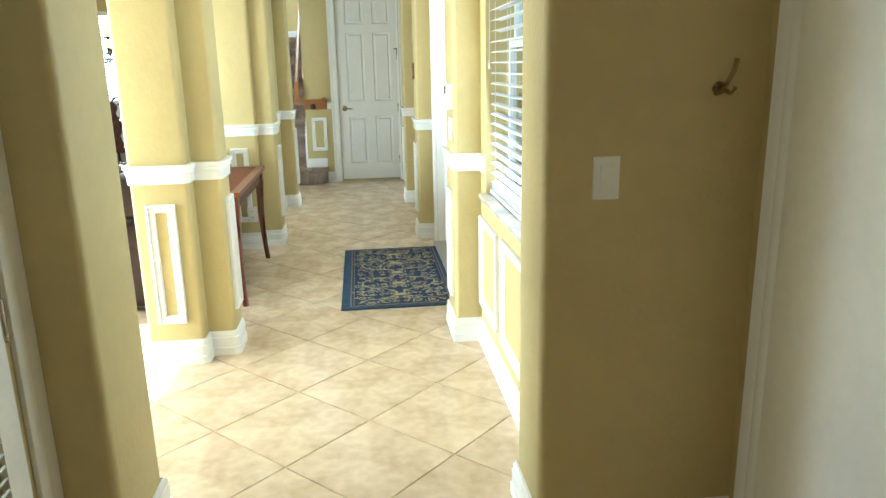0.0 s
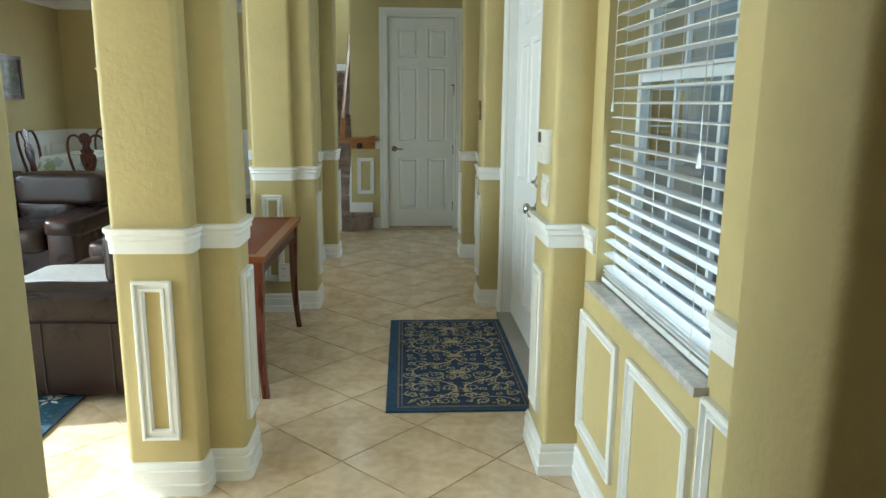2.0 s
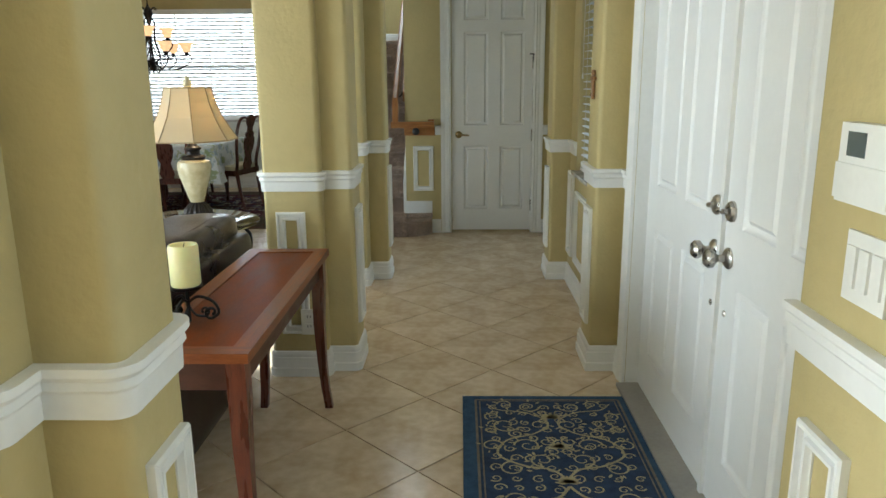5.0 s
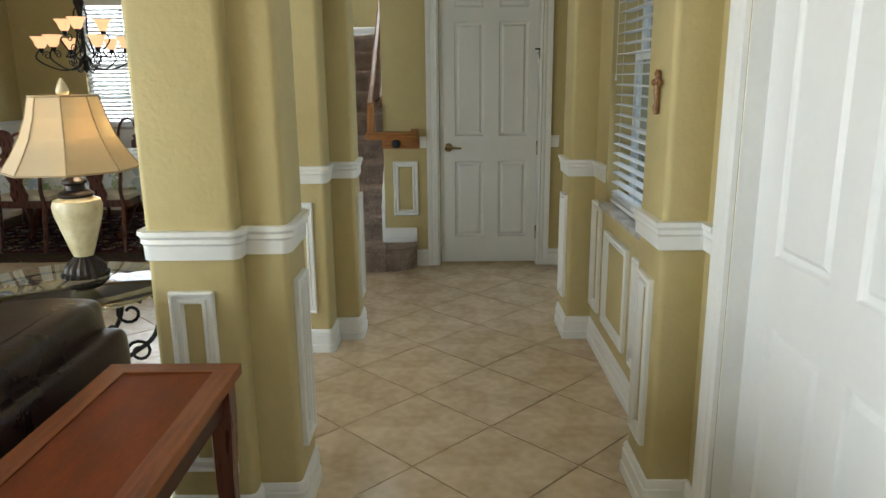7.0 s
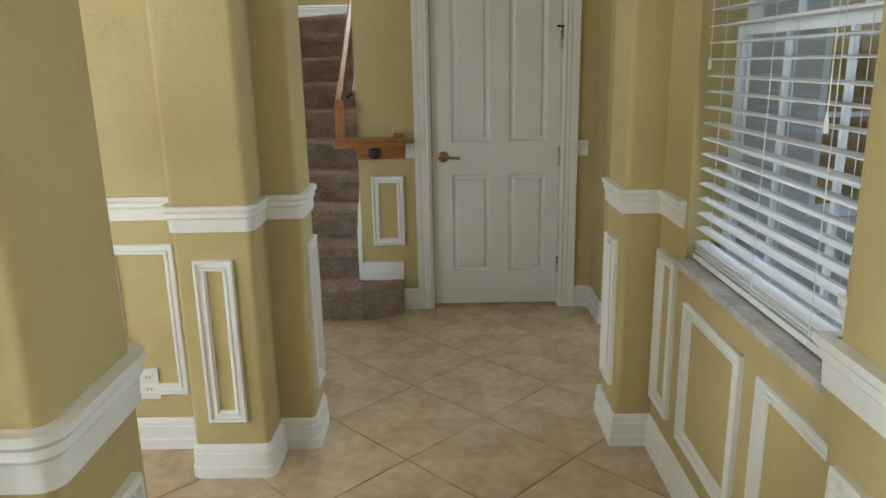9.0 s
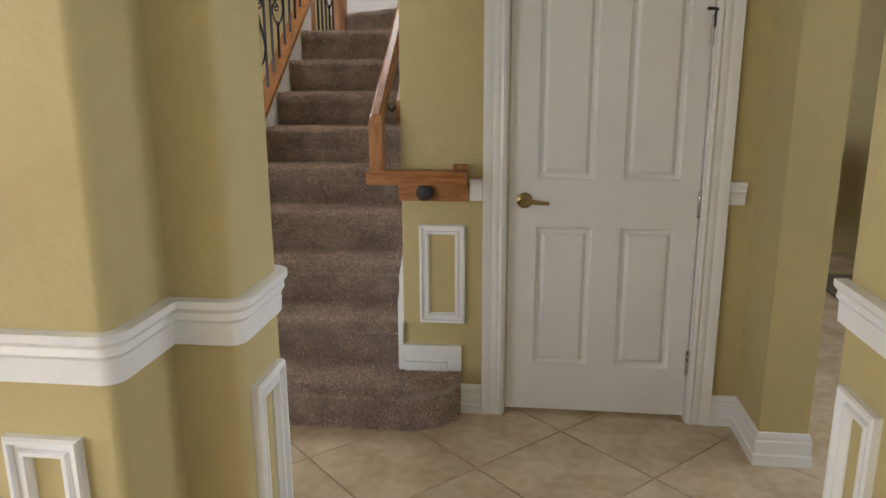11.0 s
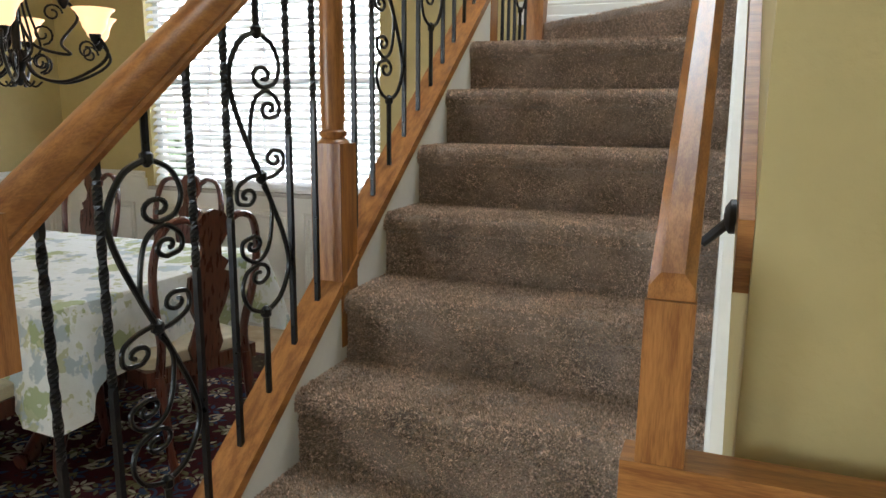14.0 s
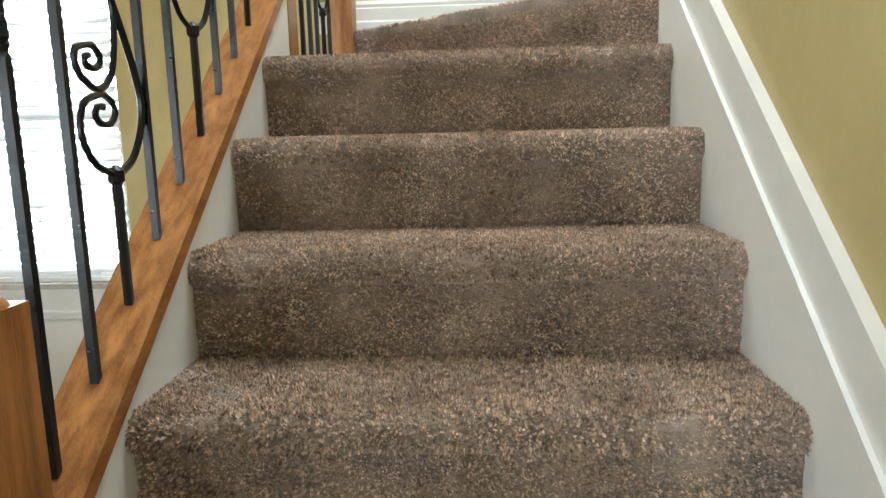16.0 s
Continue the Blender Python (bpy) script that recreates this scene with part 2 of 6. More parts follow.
def lathe(bm, prof, seg=20, x=0.0, y=0.0, axis="z", lobes=0, depth=0.0):
    """Turns a profile of (radius, height) rows about an axis."""
    rings = []
    for r, z in prof:
        ring = []
        for k in range(seg):
            w = math.tau * k / seg
            q = max(r, 0.0005) * (1 + depth * math.cos(lobes * w))
            ring.append(bm.verts.new((x + q * math.cos(w), y + q * math.sin(w), z) if axis == "z" else (x + q * math.cos(w), z, y + q * math.sin(w)) if axis == "y" else (z, x + q * math.cos(w), y + q * math.sin(w))))
        rings.append(ring)
    for a, b in zip(rings, rings[1:]):
        for k in range(seg):
            bm.faces.new((a[k], a[(k + 1) % seg], b[(k + 1) % seg], b[k]))
    bm.faces.new(rings[0][::-1])
    bm.faces.new(rings[-1])
    return bm


def picture_moulding(bm, m, w, h, band=0.03, out=0.016):
    """A mitred rectangular moulding in the x, z plane of m, standing out along -y."""
    prof = [(0.0, 0.0), (0.0, out * 0.75), (band * 0.10, out), (band * 0.26, out), (band * 0.34, out * 0.45), (band * 0.58, out * 0.40), (band * 0.66, out * 0.78), (band * 0.84, out * 0.78), (band * 0.93, out * 0.3), (band, out * 0.2), (band, 0.0)]
    rings = []
    for sx, sz in ((-1, 0), (1, 0), (1, 1), (-1, 1)):
        rings.append([bm.verts.new(m @ Vector((sx * (w / 2 - o), -d, (h - o if sz else o)))) for o, d in prof])
    for i in range(4):
        a, b = rings[i], rings[(i + 1) % 4]
        for j in range(len(prof) - 1):
            bm.faces.new((a[j], b[j], b[j + 1], a[j + 1]))


def facing(nx, ny):
    """The turn that brings a moulding's -y to the given level direction."""
    return math.degrees(math.atan2(nx, -ny))


def panel(x, y, z0, z1, w, nx, ny, band=0.042):
    bm = bmesh.new()
    picture_moulding(bm, pose(0, 0, 0), w, z1 - z0, min(band, w * 0.3), 0.02)
    ob = part("panel_moulding", bm, WHITE)
    ob.matrix_basis = pose(x, y, z0, 0, 0, facing(nx, ny))
    return tagged(ob, "white mitred panel moulding on the ochre wall", "moulding", "wall panel mouldings", "structure")


BASE = [(0.0, 0.0), (0.019, 0.0), (0.019, 0.040), (0.014, 0.046), (0.015, 0.094), (0.010, 0.099), (0.0125, 0.111), (0.006, 0.125), (0.0, 0.128)]
RAIL = [(0.0, 0.912), (0.010, 0.912), (0.012, 0.955), (0.019, 0.963), (0.017, 0.976), (0.026, 0.986), (0.026, 1.0), (0.0, 1.0)]
CEILING = 2.85


def run(name, path, profile, label, closed=False, side=1):
    bm = bmesh.new()
    swept(bm, path, profile, closed, side)
    return setting(name, bm, WHITE, label, "moulding")


# ---- floor ----
FLOOR = setting("floor", boxed(-5.2, 4.2, -2.0, 12.6, -0.12, -0.006, 0), GROUT, "cream ceramic tile floor laid on the diagonal", "floor")


# ---- pillars and walls ----
def pillar(x0, x1, xb, y0, yb0, yb1, y1, name="pillar"):
    pts = [(x0, y0), (x1, y0), (x1, yb0), (xb, yb0), (xb, yb1), (x1, yb1), (x1, y1), (x0, y1)] if y1 - yb1 > 0.01 else [(x0, y0), (x1, y0), (x1, yb0), (xb, yb0), (xb, y1), (x0, y1)]
    outline = rounded(pts)
    bm = bmesh.new()
    prism(bm, outline, 0, CEILING)
    ob = setting(name, bm, PAINT, "ochre textured pillar with rounded corners", "pillar")
    run("baseboard", outline, BASE, "white baseboard round a pillar", True)
    run("chair_rail", outline, RAIL, "white chair rail round a pillar", True)
    return ob


pillar(-0.945, -0.675, -0.54, 3.445, 3.545, 3.76, 3.85)
pillar(-0.945, -0.675, -0.54, 5.815, 5.885, 6.15, 6.22)
pillar(-0.945, -0.675, -0.546, 7.375, 7.565, 7.784, 7.784)
for yc, w0 in ((3.445, -0.814), (5.815, -0.82), (7.375, -0.812)):
    panel(w0, yc, 0.22, 0.815, 0.135, 0, -1)
for xc, yc in ((-0.54, 3.655), (-0.54, 6.015), (-0.546, 7.675)):
    panel(xc, yc, 0.23, 0.81, 0.15, 1, 0)

# short wall beside the third pillar
bm = bmesh.new()
box(bm, -1.34, -0.945, 7.585, 7.72, 0, CEILING)
setting("wall_partition", bm, PAINT, "ochre wall with white panel moulding", "wall")
run("baseboard", [(-0.945, 7.585), (-1.34, 7.585)][::-1], BASE, "white baseboard on the partition")
run("chair_rail", [(-1.34, 7.585), (-0.945, 7.585)], RAIL, "white chair rail on the partition")
panel(-1.15, 7.585, 0.23, 0.824, 0.26, 0, -1)


def wall_y(name, x0, x1, y0, y1, openings, label="ochre painted wall", mat=None):
    """A wall along y between x0 and x1, with openings (y0, y1, z0, z1) through it."""
    bm = bmesh.new()
    y = y0
    for a, b, z0, z1 in sorted(openings):
        box(bm, x0, x1, y, a, 0, CEILING)
        if z0 > 0:
            box(bm, x0, x1, a, b, 0, z0)
        box(bm, x0, x1, a, b, z1, CEILING)
        y = b
    box(bm, x0, x1, y, y1, 0, CEILING)
    return setting(name, bm, mat or PAINT, label, "wall", False)


def wall_x(name, y0, y1, x0, x1, openings, label="ochre painted wall", mat=None, z0=0.0, top=None):
    bm = bmesh.new()
    x = x0
    for a, b, lo, hi in sorted(openings):
        box(bm, x, a, y0, y1, z0, top or CEILING)
        if lo > z0:
            box(bm, a, b, y0, y1, z0, lo)
        box(bm, a, b, y0, y1, hi, top or CEILING)
        x = b
    box(bm, x, x1, y0, y1, z0, top or CEILING)
    return setting(name, bm, mat or PAINT, label, "wall", False)


wall_y("wall_east", 0.74, 0.90, 1.90, 7.80, [(2.44, 3.39, 0.80, 2.25), (3.96, 5.70, 0.0, 2.37), (6.37, 7.28, 0.80, 2.25)])
for y0, y1, x1 in ((3.535, 3.865, 0.80), (5.89, 6.15, 0.80), (7.555, 7.82, 0.90)):
    bm = bmesh.new()
    prism(bm, rounded([(0.605, y0), (x1, y0), (x1, y1), (0.605, y1)]), 0, CEILING)
    setting("pillar", bm, PAINT, "ochre half pillar against the front wall", "pillar")
for path in ([(0.74, 2.11), (0.74, 3.535), (0.605, 3.535), (0.605, 3.865)], [(0.74, 5.79), (0.74, 5.89), (0.605, 5.89), (0.605, 6.15), (0.74, 6.15), (0.74, 7.555), (0.605, 7.555), (0.605, 7.82), (0.9, 7.82)]):
    run("baseboard", path, BASE, "white baseboard on the front wall", side=-1)
for path in ([(0.74, 3.41), (0.74, 3.535), (0.605, 3.535), (0.605, 3.865)], [(0.74, 2.11), (0.74, 2.42)], [(0.74, 5.79), (0.74, 5.89), (0.605, 5.89), (0.605, 6.15), (0.74, 6.15), (0.74, 6.35)], [(0.74, 7.30), (0.74, 7.555), (0.605, 7.555), (0.605, 7.82)]):
    run("chair_rail", path, RAIL, "white chair rail on the front wall", side=-1)
panel(0.74, 3.29, 0.215, 0.685, 0.44, -1, 0)
panel(0.74, 2.72, 0.215, 0.695, 0.47, -1, 0)
panel(0.74, 2.345, 0.215, 0.80, 0.17, -1, 0)
panel(0.605, 3.70, 0.22, 0.80, 0.155, -1, 0)
panel(0.605, 6.02, 0.22, 0.80, 0.15, -1, 0)
panel(0.605, 7.69, 0.22, 0.80, 0.15, -1, 0)
panel(0.74, 7.435, 0.215, 0.79, 0.19, -1, 0)
panel(0.74, 7.0, 0.215, 0.692, 0.44, -1, 0)
panel(0.74, 6.48, 0.215, 0.692, 0.38, -1, 0)
panel(0.74, 6.23, 0.215, 0.79, 0.10, -1, 0)

# the passage at the start: two jambs, side walls and what lies behind
for pts in ([(0.62, 1.82), (1.30, 1.82), (1.30, 2.11), (0.62, 2.11)], [(-1.0, 1.80), (-0.56, 1.80), (-0.56, 2.18), (-1.0, 2.18)]):
    bm = bmesh.new()
    prism(bm, rounded(pts, 0.03, 5), 0, CEILING)
    setting("pillar", bm, PAINT, "ochre wall end with rounded corners at the passage", "pillar")
run("baseboard", [(1.22, 1.82), (0.62, 1.82), (0.62, 2.11), (0.74, 2.11)], BASE, "white baseboard at the passage", side=-1)
run("baseboard", [(-0.72, 1.80), (-0.56, 1.80), (-0.56, 2.18), (-1.0, 2.18)], BASE, "white baseboard at the passage")
wall_y("wall_passage_west", -0.87, -0.72, -2.0, 1.80, [])
wall_y("wall_passage_east", 1.22, 1.37, -2.0, 1.82, [])
wall_x("wall_passage_back", -2.15, -2.0, -0.9, 1.4, [])

# living and dining side
wall_y("wall_west", -5.15, -5.0, 0.8, 12.4, [(1.15, 3.5, 0.0, 2.12), (4.8, 6.1, 0.55, 2.12)])
wall_x("wall_living_south", 0.65, 0.80, -5.0, -0.72, [])
wall_x("wall_north", 12.2, 12.35, -5.0, -1.58, [(-4.2, -2.47, 0.88, 2.32)])
# end of the hall, stair walls, study
wall_x("wall_end", 9.18, 9.31, -0.53, 0.83, [(-0.115, 0.64, 0.0, 2.36)])
wall_y("wall_stair", -0.53, -0.40, 9.31, 11.12, [])
setting("wall_stub", boxed(0.83, 1.0, 8.88, 9.31, 0, CEILING, 0.02, 4), PAINT, "ochre wall end beside the hall door", "wall")
run("baseboard", [(0.73, 9.18), (0.83, 9.18), (0.83, 8.88), (1.0, 8.88), (1.0, 9.3)], BASE, "white baseboard beside the hall door")
run("chair_rail", [(0.73, 9.18), (0.79, 9.18)], RAIL, "short piece of white chair rail")
# Unseen walls over the stairs, added to keep sunlight from leaking down the shaft.
wall_x("wall_shaft_south", 8.9, 8.98, -1.75, -0.4, [], z0=CEILING, top=4.2)
setting("wall_shaft_west", boxed(-1.75, -1.67, 8.98, 12.05, CEILING, 4.2, 0), PAINT, "added ochre wall closing the stair shaft, out of view", "wall")
setting("wall_shaft_east", boxed(-0.40, -0.32, 8.98, 12.05, CEILING, 4.2, 0), PAINT, "added ochre wall closing the stair shaft, out of view", "wall")
setting("wall_stair_back", boxed(-1.7, 1.2, 12.05, 12.2, 0, 4.2, 0), PAINT, "ochre wall at the stair landing", "wall")
setting("wall_study", boxed(1.0, 4.2, 12.3, 12.45, 0, CEILING, 0), PAINT, "ochre wall of the side room", "wall")
wall_y("wall_study_east", 4.0, 4.15, 7.5, 12.4, [(8.2, 9.9, 0.7, 2.1)])
wall_x("wall_study_south", 7.63, 7.75, 0.9, 4.0, [(1.28, 2.72, 0.87, 2.3)])
bm = bmesh.new()
box(bm, -5.15, -1.58, 0.65, 12.35, CEILING, CEILING + 0.1)
box(bm, -1.58, 1.37, -2.15, 8.9, CEILING, CEILING + 0.1)
box(bm, 1.0, 4.15, 7.5, 12.4, CEILING, CEILING + 0.1)
box(bm, -0.4, 1.0, 8.9, 12.2, CEILING, CEILING + 0.1)
box(bm, -1.75, -0.4, 8.9, 12.2, 4.2, 4.3)
setting("ceiling", bm, CEIL, "white textured ceiling", "ceiling", False)

# ---- doors ----
def door_leaf(name, w, h, t, cells, parent, mat=None):
    """A moulded door leaf in the x, z plane, its face towards -y, with raised panels (x0, x1, z0, z1)."""
    bm = bmesh.new()
    xs = sorted({0.0, w, *[c[0] for c in cells], *[c[1] for c in cells]})
    zs = sorted({0.0, h, *[c[2] for c in cells], *[c[3] for c in cells]})
    grid = {}

    def at(x, y, z):
        key = (round(x, 4), round(y, 4), round(z, 4))
        if key not in grid:
            grid[key] = bm.verts.new((x, y, z))
        return grid[key]

    for x0, x1 in zip(xs, xs[1:]):
        for z0, z1 in zip(zs, zs[1:]):
            hit = [c for c in cells if c[0] <= x0 + 1e-6 and c[1] >= x1 - 1e-6 and c[2] <= z0 + 1e-6 and c[3] >= z1 - 1e-6]
            if not hit:
                bm.faces.new([at(x, 0, z) for x, z in ((x0, z0), (x1, z0), (x1, z1), (x0, z1))])
                continue
            rings = [[at(x, y, z) for x, z in ((x0 + o, z0 + o), (x1 - o, z0 + o), (x1 - o, z1 - o), (x0 + o, z1 - o))] for o, y in ((0, 0), (0.007, 0.010), (0.014, 0.013), (0.022, 0.013), (0.036, 0.002))]
            for a, b in zip(rings, rings[1:]):
                for k in range(4):
                    bm.faces.new((a[k], a[(k + 1) % 4], b[(k + 1) % 4], b[k]))
            bm.faces.new(rings[-1])
    back = [at(x, t, z) for x, z in ((0, 0), (w, 0), (w, h), (0, h))]
    bm.faces.new(back[::-1])
    for x, flip in ((0, 1), (w, 0)):
        col = [at(x, 0, z) for z in zs]
        bm.faces.new(col + [at(x, t, h), at(x, t, 0)])
    bm.faces.new([at(x, 0, 0) for x in xs] + [at(w, t, 0), at(0, t, 0)])
    bm.faces.new([at(x, 0, h) for x in xs] + [at(w, t, h), at(0, t, h)])
    ob = part(name, bm, mat or DOORWHITE, parent)
    return ob


CASE = [(0.0, 0.0), (0.0, 0.014), (0.012, 0.019), (0.022, 0.013), (0.034, 0.017), (0.050, 0.012), (0.068, 0.020), (0.088, 0.022), (0.088, 0.0)]


def casing(name, m, w, h, label, floor=0.0):
    """A door casing in the x, z plane of m: two legs and a head, mitred, standing out along -y."""
    bm = bmesh.new()
    rings = []
    for sx, top in ((0, 0), (0, 1), (1, 1), (1, 0)):
        rings.append([bm.verts.new(m @ Vector(((w + o) if sx else -o, -d, (h + o) if top else floor))) for o, d in CASE])
    for a, b in zip(rings, rings[1:]):
        for j in range(len(CASE) - 1):
            bm.faces.new((a[j], b[j], b[j + 1], a[j + 1]))
        bm.faces.new((a[-1], b[-1], b[0], a[0]))
    bm.faces.new(rings[0])
    bm.faces.new(rings[-1][::-1])
    return setting(name, bm, WHITE, label, "trim")


def hinge(parent, x, y, z, m=None):
    bm = bmesh.new()
    lathe(bm, [(0.0, -0.054), (0.007, -0.051), (0.008, -0.048), (0.008, 0.048), (0.007, 0.051), (0.0, 0.054)], 12, x, y)
    for v in bm.verts:
        v.co.z += z
    return part("hinge", bm, NICKEL, parent, "satin metal hinge")


hall_door = thing("door_1", "white four-panel interior door, closed, at the hall end", "door", pose(-0.1015, 9.20, 0.022), kind="structure")
leaf = door_leaf("door_leaf", 0.731, 2.325, 0.035, [(0.11, 0.33, 0.20, 0.785), (0.44, 0.655, 0.20, 0.785), (0.11, 0.33, 0.975, 1.80), (0.44, 0.655, 0.975, 1.80), (0.11, 0.33, 1.90, 2.21), (0.44, 0.655, 1.90, 2.21)], hall_door)
for z in (0.235, 0.885, 1.53):
    hinge(hall_door, 0.731, -0.010, z)
bm = bmesh.new()
lathe(bm, [(0.032, 0.002), (0.032, -0.008), (0.026, -0.014), (0.012, -0.016), (0.010, -0.05), (0.0, -0.052)], 20, 0.062, 0.892, "y")
tube(bm, [(0.062, -0.048, 0.892), (0.085, -0.050, 0.894), (0.12, -0.050, 0.890), (0.158, -0.048, 0.887)], [0.010, 0.0095, 0.008, 0.007], 10)
part("door_handle", bm, BRASS, hall_door, "aged brass lever handle")
bm = bmesh.new()
tube(bm, [(0.742, -0.016, 1.60), (0.722, -0.03, 1.603), (0.700, -0.036, 1.603)], 0.006, 8)
tube(bm, [(0.733, -0.018, 1.605), (0.733, -0.018, 1.54)], 0.0045, 8)
part("door_stop", bm, BLACK, hall_door, "small dark hinge stop")
casing("trim", pose(-0.115, 9.18, 0), 0.755, 2.36, "white fluted casing round the hall door")
bm = bmesh.new()
box(bm, -0.115, -0.108, 9.18, 9.30, 0, 2.36)
box(bm, 0.633, 0.64, 9.18, 9.30, 0, 2.36)
box(bm, -0.115, 0.64, 9.18, 9.30, 2.353, 2.36)
setting("door_frame", bm, WHITE, "white frame of the hall door", "trim")
setting("closet_back", boxed(-0.40, 0.83, 10.3, 10.4, 0, CEILING, 0), PAINT, "dark closet wall behind the hall door", "wall")

# double front door, leaves in the plane x = 0.80
entry = thing("door_2", "white panelled double entry door, closed, nickel knobs", "door", pose(0.80, 4.778, 0.02, 0, 0, -90), kind="structure")
for side in (-1, 1):
    a = 0.003 if side > 0 else -0.920
    p = [0.14, 0.37, 0.455, 0.68] if side > 0 else [0.135, 0.405, 0.515, 0.775]
    lf = door_leaf("door_leaf", 0.813 if side > 0 else 0.917, 2.33, 0.045, [(p[0], p[1], 0.19, 0.765), (p[2], p[3], 0.19, 0.765), (p[0], p[1], 0.95, 1.78), (p[2], p[3], 0.95, 1.78), (p[0], p[1], 1.88, 2.2), (p[2], p[3], 1.88, 2.2)], entry)
    lf.location.x = a
    x = 0.062 * side
    bm = bmesh.new()
    lathe(bm, [(0.033, 0.002), (0.034, -0.006), (0.026, -0.014), (0.012, -0.018), (0.011, -0.035), (0.017, -0.042), (0.029, -0.052), (0.030, -0.066), (0.022, -0.076), (0.0, -0.079)], 24, x, 0.845, "y")
    part("door_knob", bm, NICKEL, lf, "round brushed nickel knob").location.x = -a
    bm = bmesh.new()
    lathe(bm, [(0.032, 0.002), (0.033, -0.008), (0.027, -0.016), (0.010, -0.019), (0.009, -0.026), (0.0, -0.027)], 24, x, 0.992, "y")
    tube(bm, [(x - 0.016, -0.030, 0.986), (x, -0.032, 0.992), (x + 0.016, -0.030, 0.998)], [0.005, 0.009, 0.005], 8)
    part("deadbolt", bm, NICKEL, lf, "brushed nickel thumb-turn deadbolt").location.x = -a
    bm = bmesh.new()
    lathe(bm, [(0.011, 0.002), (0.011, -0.003), (0.007, -0.006), (0.0, -0.007)], 14, x, 0.665, "y")
    part("bolt_button", bm, NICKEL, lf, "small metal button").location.x = -a
bm = boxed(-0.012, 0.012, -0.014, 0.0, 0.0, 2.33, 0.004)
part("astragal", bm, WHITE, entry, "white astragal strip between the leaves")
casing("trim", pose(0.74, 5.70, 0, 0, 0, -90), 1.74, 2.37, "white casing round the front doors")
bm = bmesh.new()
box(bm, 0.742, 0.895, 3.96, 3.966, 0, 2.37)
box(bm, 0.742, 0.895, 5.694, 5.70, 0, 2.37)
box(bm, 0.742, 0.895, 3.96, 5.70, 2.362, 2.37)
setting("door_frame", bm, WHITE, "white frame of the front doors", "trim")
setting("door_sill", boxed(0.70, 0.92, 3.966, 5.694, 0.001, 0.019, 0.004), material("pewter door sill", (0.36, 0.34, 0.31), 0.4, metal=0.5, vary=0.1), "dull metal sill under the front doors", "sill")


# ---- windows with blinds ----
FRAMEBLUE = material("pale window frame paint", (0.74, 0.78, 0.80), 0.35, vary=0.03, scale=6)
CORD = material("white blind cord", (0.75, 0.74, 0.70), 0.8, vary=0.05)


def sheer(name, color, through):
    """Thin white slats that let some daylight through."""
    m = bpy.data.materials.new(name)
    m.use_nodes = True
    n, l = m.node_tree.nodes, m.node_tree.links
    t, mix = n.new("ShaderNodeBsdfTranslucent"), n.new("ShaderNodeMixShader")
    n["Principled BSDF"].inputs["Base Color"].default_value = (*color, 1)
    t.inputs[0].default_value, mix.inputs[0].default_value = (*color, 1), through
    l.new(n["Principled BSDF"].outputs[0], mix.inputs[1])
    l.new(t.outputs[0], mix.inputs[2])
    l.new(mix.outputs[0], n["Material Output"].inputs[0])
    return m


THINSLAT = sheer("white slat, faintly translucent", (0.82, 0.83, 0.84), 0.15)
SHEER = sheer("thin white slat", (0.82, 0.82, 0.82), 0.45)


def window(n, w, h, m, grid=3):
    """A sash window in the x, z plane of m, seen from -y."""
    win = thing("window_%d" % n, "white double-hung window with muntins behind a blind", "window", m, kind="structure")
    for i, (z0, z1, y) in enumerate(((0.0, h / 2 + 0.02, 0.0), (h / 2 - 0.02, h, 0.025))):
        bm = bmesh.new()
        f = 0.042
        box(bm, 0, f, y, y + 0.03, z0, z1)
        box(bm, w - f, w, y, y + 0.03, z0, z1)
        box(bm, f, w - f, y, y + 0.03, z0, z0 + f)
        box(bm, f, w - f, y, y + 0.03, z1 - f, z1)
        sash = part("window_sash", bm, FRAMEBLUE, win)
        for k in range(1, grid):
            part("muntin", boxed(w * k / grid - 0.009, w * k / grid + 0.009, y + 0.008, y + 0.022, z0 + f, z1 - f, 0.003), FRAMEBLUE, sash)
        part("muntin", boxed(f, w - f, y + 0.009, y + 0.021, (z0 + z1) / 2 - 0.009, (z0 + z1) / 2 + 0.009, 0.003), FRAMEBLUE, sash)
        pane = part("pane", boxed(f, w - f, y + 0.014, y + 0.017, z0 + f, z1 - f, 0), GLASS, sash, "clear glass pane", False)
        pane.visible_shadow = False
    return win


